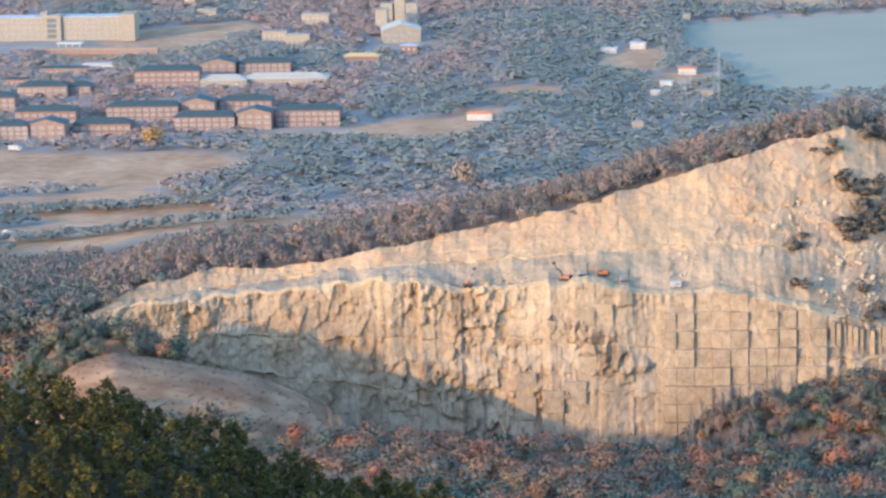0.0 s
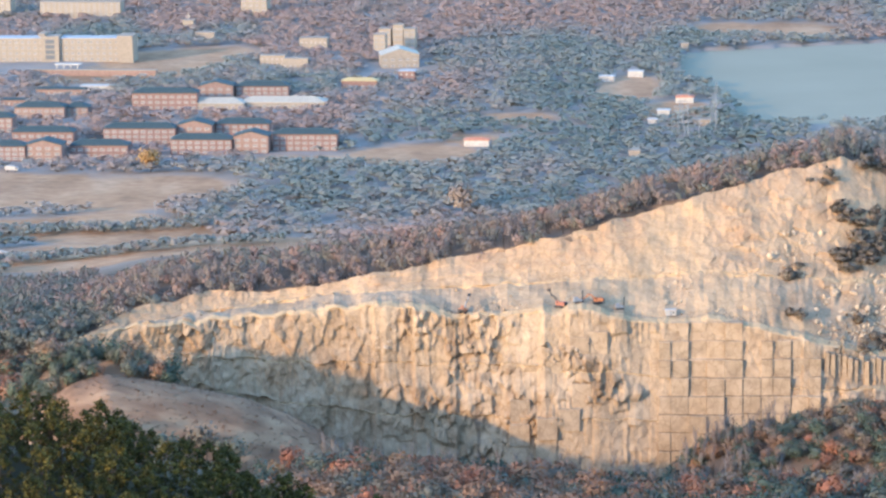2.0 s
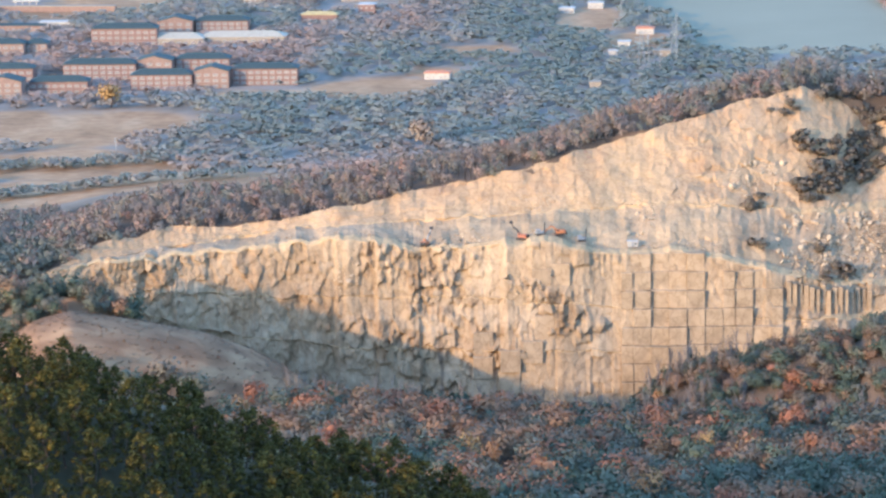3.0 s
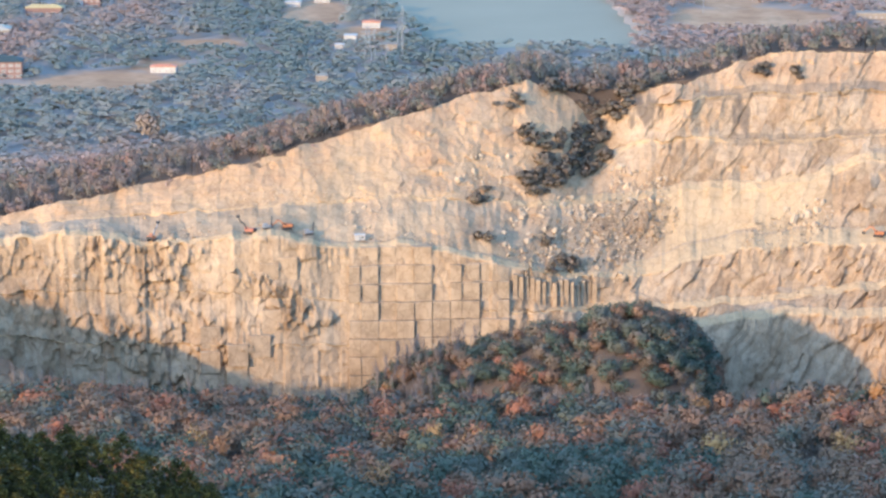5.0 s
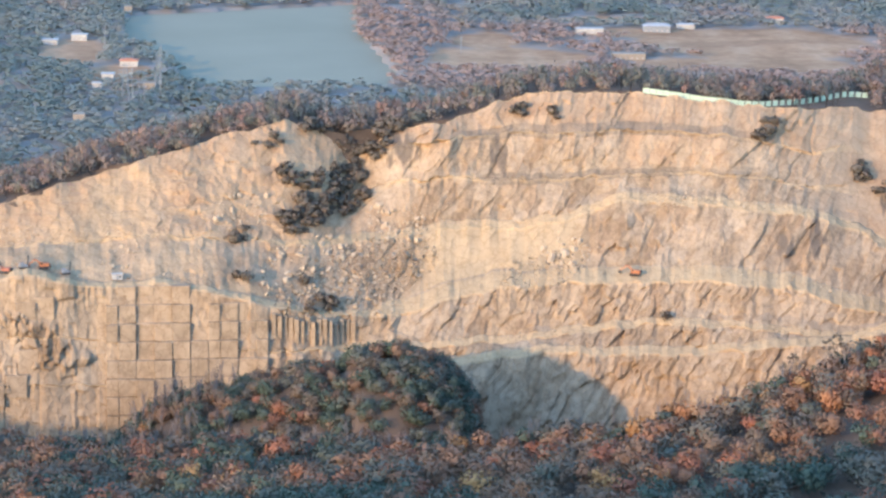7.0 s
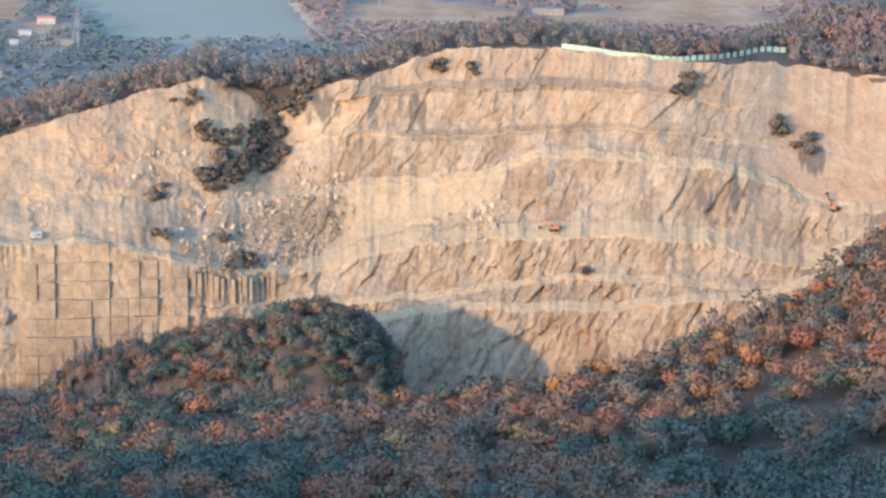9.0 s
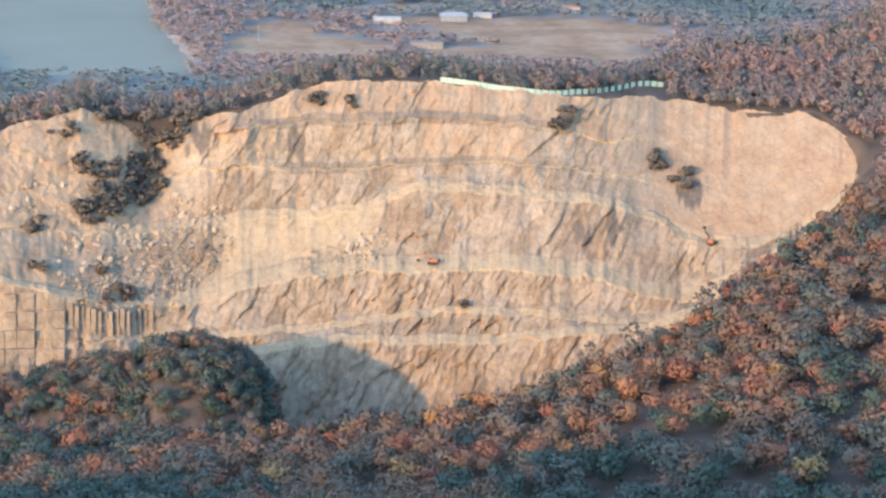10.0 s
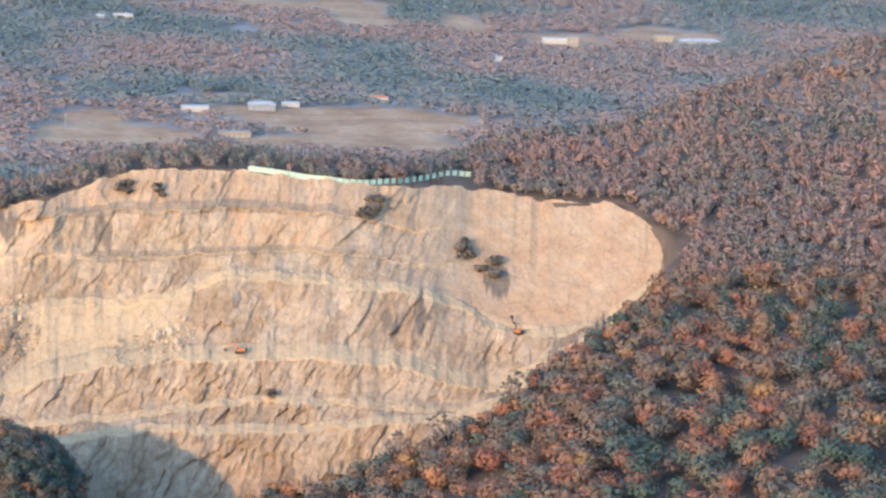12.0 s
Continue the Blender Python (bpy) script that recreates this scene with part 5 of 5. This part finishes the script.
# ---- fence along the rim ----
def rim_fence():
    m = new("fence")
    pale = plain("pale_green_panel", (0.50, 0.60, 0.44), 0.7, 0.0, 0.2, 0.3)
    panel = built("panel", pale, lambda bm: [box(bm, -1.52, -0.03, 0.15 + 0.5 * k, 1.52, 0.03, 0.62 + 0.5 * k) for k in range(5)])
    post = built("post", GREY_STEEL, lambda bm: box(bm, -0.06, -0.06, -0.5, 0.06, 0.06, 2.8))
    step = math.degrees(3.1 / 1428)
    start = spot(5.27, 1428)
    m.matrix_basis = Matrix.Translation((start.x, start.y, 95))
    back = m.matrix_basis.inverted()
    for n in range(33):
        b = 5.27 + n * step
        at, nxt = (spot(v, float(rail(RIM, v)[0]) + 4.5 + 30 * float(ramp(v, 7.2, 9.4))) for v in (b, b + step))
        at.z, nxt.z = height_at(at.x, at.y), height_at(nxt.x, nxt.y)
        way = nxt - at
        for name, me, place in (("panel", panel, (at + nxt) / 2), ("post", post, at)):
            ob = new(name, me)
            ob.parent = m
            ob.matrix_basis = back @ Matrix.LocRotScale(place, Euler((0, -math.atan2(way.z, way.xy.length) if name == "panel" else 0, math.atan2(way.y, way.x))), None)
    return tagged(m, "pale green slatted fence along the quarry rim", "fence")


rim_fence()

# ---- buildings of the plain ----
BRICK = plain("red_brick", (0.235, 0.148, 0.125), 0.9)
PINK = plain("light_brick", (0.275, 0.185, 0.15), 0.9)
SILL = plain("window_white", (0.44, 0.40, 0.36), 0.5, 0.0, 0.1)
PALE_ROOF = plain("pale_metal_roof", (0.40, 0.36, 0.29), 0.6)
GREY_ROOF = plain("grey_roof", (0.38, 0.39, 0.40), 0.7)
ORANGE_ROOF = plain("orange_roof", (0.55, 0.22, 0.12), 0.7)
YELLOW_ROOF = plain("yellow_roof", (0.48, 0.37, 0.18), 0.7)
PANE = material("window_pane", 0.25, 0.0, 0.4)[0]
PANE.node_tree.nodes["Principled BSDF"].inputs["Base Color"].default_value = (0.12, 0.13, 0.14, 1)


def hip(bm, w, depth, eave, rise, over=0.5):
    """A hipped roof with a little overhang and a thick edge."""
    x, y = w / 2 + over, depth / 2 + over
    r = max(w / 2 - depth / 2, w * 0.1)
    low = [bm.verts.new((sx * x, sy * y, eave)) for sx, sy in ((-1, -1), (1, -1), (1, 1), (-1, 1))]
    up = [bm.verts.new((sx * x, sy * y, eave + 0.3)) for sx, sy in ((-1, -1), (1, -1), (1, 1), (-1, 1))]
    a, b = bm.verts.new((-r, 0, eave + rise)), bm.verts.new((r, 0, eave + rise))
    bm.faces.new(low[::-1])
    for n in range(4):
        m = (n + 1) % 4
        bm.faces.new((low[n], low[m], up[m], up[n]))
    bm.faces.new((up[0], up[1], b, a)), bm.faces.new((up[2], up[3], a, b)), bm.faces.new((up[1], up[2], b)), bm.faces.new((up[3], up[0], a))


WINDOWS = {}


def window(parent, x, y, z, w, h):
    """A window set into the front: frame and sill, with its pane under it."""
    key = (round(w, 2), round(h, 2))
    if key not in WINDOWS:
        def frame_bars(bm):
            for a, b, c, d in ((-w / 2, 0, -w / 2 + 0.3, h), (w / 2 - 0.3, 0, w / 2, h), (-w / 2, h - 0.3, w / 2, h), (-w / 2 - 0.1, -0.2, w / 2 + 0.1, 0.2), (-0.15, 0, 0.15, h)):
                box(bm, a, -0.16, b, c, 0.02, d)
        WINDOWS[key] = (built("window", SILL, frame_bars), built("pane", PANE, lambda bm: box(bm, -w / 2 + 0.1, -0.06, 0.08, w / 2 - 0.1, 0.03, h - 0.08)))
    f = part("window", WINDOWS[key][0], parent)
    f.location = (x, y, z)
    part("pane", WINDOWS[key][1], f)


def house(name, x, y, w, depth, eave, wall_mat, roof_mat, rise, rows, cols, label, category, group="", gable=False, turn=0.0, win=(3.0, 1.5)):
    h = new(name)
    part("wall", built("wall", wall_mat, lambda bm: box(bm, -w / 2, -depth / 2, -1.5, w / 2, depth / 2, eave)), h)
    if gable:
        part("gable", built("gable", wall_mat, lambda bm: prism(bm, [(-w / 2, eave), (w / 2, eave), (0, eave + rise)], -depth / 2, -depth / 2 + 0.5)), h)
        part("roof", built("roof", roof_mat, lambda bm: prism(bm, [(-w / 2 - 0.6, eave - 0.1), (0, eave + rise + 0.1), (w / 2 + 0.6, eave - 0.1), (w / 2 + 0.6, eave + 0.25), (0, eave + rise + 0.5), (-w / 2 - 0.6, eave + 0.25)], -depth / 2 - 0.4, depth / 2 + 0.4)), h)
    elif rise > 0:
        part("roof", built("roof", roof_mat, lambda bm: hip(bm, w, depth, eave, rise)), h)
    else:
        part("roof", built("roof", roof_mat, lambda bm: (box(bm, -w / 2 - 0.25, -depth / 2 - 0.25, eave, w / 2 + 0.25, depth / 2 + 0.25, eave + 0.5))), h)
    for r in range(rows):
        for c in range(cols):
            window(h, -w / 2 + (c + 0.5) * w / cols, -depth / 2, 0.9 + r * (eave - 0.4) / rows, win[0], win[1])
    h.matrix_basis = Matrix.LocRotScale((x, y + depth / 2, height_at(x, y)), Euler((0, 0, radians(turn))), None)
    return tagged(h, label, category, group)


def make_town():
    for x, y, w, e in BRICK_WINGS:
        pale = e < 7.8
        house("brick_block", x, y, w, 13, e, PINK if pale else BRICK, TEAL, 3.4, 3 if e > 8.5 else 2, max(3, round(w / 4.8)), "red brick dormitory block with a teal hipped roof", "building", "brick blocks", turn=3)
    for x, y, w, e in BRICK_GABLES:
        house("gabled_block", x, y - 2, w, 15, e, PINK, TEAL, 3.0, 3, 4, "red brick gabled entrance block between two wings", "building", "brick blocks", True, 3)
    for x, y, w, e in HALLS:
        house("hall", x, y, w, 16, e, CREAM, PALE_ROOF, 3.6, 1, round(w / 5), "low hall with a pale metal hipped roof", "building", "halls", turn=2)
    school = house("school", -652, 2319, 126, 16, 17.5, CREAM, GREY_ROOF, 0, 4, 26, "long cream four-storey school with rows of windows", "building", turn=3, win=(2.4, 2.0))
    part("stair_tower", built("stair_tower", CREAM, lambda bm: (box(bm, -7, -10.5, -1, 7, 4, 19.5), box(bm, -9, -9, 19.5, -4, 2, 21.5))), school)
    part("end_pavilion", built("end_pavilion", CREAM, lambda bm: box(bm, 52, -10.5, -1, 64, 8.5, 19.8)), school)
    part("stair_window", built("stair_window", PANE, lambda bm: [box(bm, -3.5, -10.7, 2 + 4 * k, 3.5, -10.4, 5 + 4 * k) for k in range(4)]), school)
    porch = new("canopy")
    part("roof", built("roof", WHITE, lambda bm: box(bm, -10, -4, 4.6, 10, 4, 5.5, 0.1)), porch)
    for k in range(4):
        part("column", built("column", WHITE, lambda bm: tube(bm, (-8 + k * 5.3, -3, -1.5), (-8 + k * 5.3, -3, 4.6), 0.5)), porch)
    porch.location = (-625, 2271, height_at(-625, 2271))
    tagged(porch, "white flat entrance canopy on round columns", "canopy")
    house("retaining_wall", -600, 2247, 95, 6, 4.0, PINK, CREAM, 0, 0, 0, "long low tan terrace wall below the school", "wall")
    for x, y, w, e in ((-702, 2595, 70, 14.0), (-779, 2600, 29, 15.0)):
        house("apartment_building", x, y, w, 14, e, CREAM, CREAM, 0, 5, round(w / 5), "cream stepped apartment building with many windows", "building", "apartments", win=(2.6, 1.5))
    house("tower_block", -554, 2608, 22, 16, 20, CREAM, PALE_ROOF, 2.5, 5, 4, "tall cream block with a pale roof", "building")
    church = house("church", -591, 2520, 9, 8, 8, CREAM, CREAM, 0, 1, 1, "small cream church tower with a white cross", "church")
    part("cross", built("cross", WHITE, lambda bm: (box(bm, -0.3, -0.3, 8.5, 0.3, 0.3, 14), box(bm, -1.6, -0.3, 11.4, 1.6, 0.3, 12))), church)
    hall = house("assembly_hall", -381, 2298, 28, 24, 9.5, CREAM, PALE_ROOF, 4.5, 2, 5, "cream hall with a gabled brown roof", "building", "", True, 14)
    for x, y, w, e in ((-403, 2353, 9, 17), (-404, 2385, 9, 18), (-394, 2386, 8, 21), (-385, 2386, 9, 18)):
        house("tower_block", x, y, w, 9, e, CREAM, CREAM, 0, 5, 2, "square cream stair block behind the hall", "building", "stair blocks")
    looks = {"cream": (CREAM, CREAM, 0.0), "yellow": (BRICK, YELLOW_ROOF, 2.2), "red": (BRICK, GREY_ROOF, 1.5), "white": (WHITE, WHITE, 1.0), "orange": (WHITE, ORANGE_ROOF, 1.4),
             "teal": (PINK, TEAL, 1.4), "grey": (GREY_STEEL, GREY_ROOF, 2.2)}
    words = {"cream": "plain cream house with a flat roof", "yellow": "brick house under a bright yellow roof", "red": "small brick house with a grey roof", "white": "white farm shed with a low roof",
             "orange": "white shed under an orange roof", "teal": "low building under a teal roof", "grey": "grey farmhouse with a hipped roof"}
    for x, y, w, e, look_name in OTHER_HOUSES + PLAIN_HOUSES:
        a, b, rise = looks[look_name]
        house("house", x, y, w, min(w, 9), e, a, b, rise, max(1, int(e / 3.4)), max(1, round(w / 4)), words[look_name], "house", "houses of the plain", win=(1.4, 1.2))


make_town()


def pole(x, y, tall_m):
    p = new("utility_pole")
    part("shaft", built("shaft", GREY_STEEL, lambda bm: tube(bm, (0, 0, -1), (0, 0, tall_m), 0.28, 0.16)), p)
    part("crossarm", built("crossarm", GREY_STEEL, lambda bm: (box(bm, -1.2, -0.1, tall_m - 1.2, 1.2, 0.1, tall_m - 0.95), box(bm, -0.9, -0.1, tall_m - 2.4, 0.9, 0.1, tall_m - 2.15))), p)
    p.location = (x, y, height_at(x, y))
    tagged(p, "grey concrete utility pole with crossarms", "pole", "utility poles")


for x, y, h in ((-314, 1980, 12), (-141, 1977, 25), (-133, 1966, 18), (-125, 2000, 22), (75, 2226, 12), (-415, 1677, 11), (-402, 1677, 11), (341, 2405, 14), (-196, 1914, 12), (709, 2883, 11), (-279, 2096, 14), (-178, 2223, 16), (-152, 2142, 20), (-131, 2103, 20)):
    pole(x, y, h)


def lorry(x, y, w, label):
    v = new("truck")
    part("body", built("body", WHITE, lambda bm: box(bm, -w / 2, -1.2, 0.9, w / 2 - 2.2, 1.2, 3.6, 0.08)), v)
    cab = part("cab", built("cab", WHITE, lambda bm: prism(bm, [(w / 2 - 2.1, 0.7), (w / 2, 0.7), (w / 2, 1.8), (w / 2 - 0.5, 2.9), (w / 2 - 2.1, 2.9)], -1.15, 1.15)), v)
    part("window", built("window", GLASS, lambda bm: box(bm, w / 2 - 1.5, -1.19, 1.8, w / 2 - 0.6, -1.14, 2.6)), cab)
    for x0 in (-w / 2 + 1.4, w / 2 - 1.2):
        for y0 in (-1.05, 1.05):
            part("wheel", built("wheel", DARK, lambda bm: tube(bm, (x0, y0 - 0.15, 0.5), (x0, y0 + 0.15, 0.5), 0.5, 0.5, 14)), v)
    v.location = (x, y, height_at(x, y) + 0.05)
    tagged(v, label, "truck", "parked vehicles")


lorry(-335, 1867, 11, "white truck parked on a bare yard")
lorry(-498, 1560, 6, "white van parked by a field track")
lorry(-470, 1566, 4.5, "small white van parked by a field track")
lorry(-545, 1842, 8, "white truck parked below the brick blocks")


# ---- two trees that stand out on the plain ----
def lone_broadleaf(x, y, size, seed, colour, label):
    tree = broadleaf(seed)
    mat = leaf_material("lone_crown", ((0.0, tuple(v * 0.7 for v in colour)), (1.0, colour)))
    for ob in tree.children:
        if ob.name.startswith("crown"):
            ob.data.materials[0] = mat
    tree.matrix_basis = Matrix.LocRotScale((x, y, height_at(x, y)), None, Vector((size, size, size)))
    tagged(tree, label, "tree", "lone trees of the plain")


lone_broadleaf(-459, 1846, 1.6, 951, (0.55, 0.34, 0.14), "round yellow-orange autumn tree beside the brick blocks")
lone_broadleaf(-247, 1706, 1.9, 952, (0.40, 0.31, 0.24), "pale tan tree standing out of dark woods")


def pylon(x, y, tall_m):
    p = new("pylon")
    k = tall_m / 24
    for sx in (-1, 1):
        for sy in (-1, 1):
            part("leg", built("leg", GREY_STEEL, lambda bm: beam(bm, (sx * 2.6 * k, sy * 2.6 * k, -1), (sx * 0.5 * k, sy * 0.5 * k, tall_m), 0.3)), p)
    for n in range(5):
        z0, z1 = tall_m * n / 6, tall_m * (n + 1) / 6
        r0, r1 = 2.6 * k * (1 - z0 / tall_m * 0.8), 2.6 * k * (1 - z1 / tall_m * 0.8)
        part("brace", built("brace", GREY_STEEL, lambda bm: (beam(bm, (-r0, -r0, z0), (r1, -r1, z1), 0.16), beam(bm, (r0, -r0, z0), (-r1, -r1, z1), 0.16))), p)
    for z in (0.72, 0.84, 0.95):
        part("crossarm", built("crossarm", GREY_STEEL, lambda bm: beam(bm, (-4 * k, 0, tall_m * z), (4 * k, 0, tall_m * z), 0.3)), p)
    p.location = (x, y, height_at(x, y))
    tagged(p, "grey steel lattice pylon above the lakeside woods", "pylon", "pylons")


pylon(-146, 1985, 26)
pylon(-128, 2030, 24)

# ---- sawn blocks standing in the quarry face ----
def sawn_mesh(w, deep, h, seed):
    r = np.random.default_rng(seed)
    bm = bmesh.new()
    box(bm, -w / 2, -deep / 2, -h / 2, w / 2, deep / 2, h / 2, 0.2)
    for v in bm.verts:
        v.co += Vector(r.normal(0, 0.07, 3))
    return done("block", bm, ROCK)


def lay_blocks():
    wall = bpy.data.objects["quarry_wall"]
    courses = [sawn_mesh(7.55, 6, 7.45, 40 + n) for n in range(7)]
    narrow = [sawn_mesh(5.0, 6, 7.45, 60 + n) for n in range(5)]
    big = [sawn_mesh(8.6, 6, 9.4, 70 + n) for n in range(5)]
    pillars = [sawn_mesh(1.9, 5, 17, 80 + n) for n in range(5)]

    def lay(me, b, z, out):
        p = on_quarry(b, z)
        d = math.hypot(p.x, p.y) - out + 3.0
        ob = new("block", me)
        ob.parent = wall
        ob.matrix_basis = Matrix.LocRotScale(spot(b, d, z), Euler((radians(-3), 0, radians(-b) + rng.normal(0, 0.012))), None)

    # stacked courses: the upright joints run through from row to row
    b = -4.62
    while b < -1.7:
        slim = rng.uniform() < 0.35
        w = math.degrees((5.02 if slim else 7.58) / 1298)
        proud = rng.uniform(0.05, 0.35)
        for row in range(9):
            z = -26.5 + row * 7.48
            top = float(rail(LEDGE_C, b + w / 2)[1]) - 3.0
            if z < top and rng.uniform() < 0.93:
                lay((narrow if slim else courses)[int(rng.integers(5))], b + w / 2, z, proud + rng.uniform(0.0, 0.35) + 0.3 * (8 - row))
        b += w
    for b, z in ((-7.25, -18), (-7.22, -8), (-7.2, 2), (-6.72, -14), (-6.7, -4.5), (-6.3, -20), (-6.3, -10.5), (-6.28, -1), (-6.05, 9), (-6.6, 22), (-6.1, 28), (-5.75, 30), (-5.6, -26), (-4.95, -25)):
        lay(big[int(rng.integers(5))], b, z, rng.uniform(0.1, 0.6))
    for n in range(15):
        b = -1.5 + n * 0.105
        z = float(rail(LEDGE_C, b)[1]) - 9.5 + rng.uniform(-2, 0.5)
        lay(pillars[n % 5], b, z, rng.uniform(0.2, 1.6))


lay_blocks()
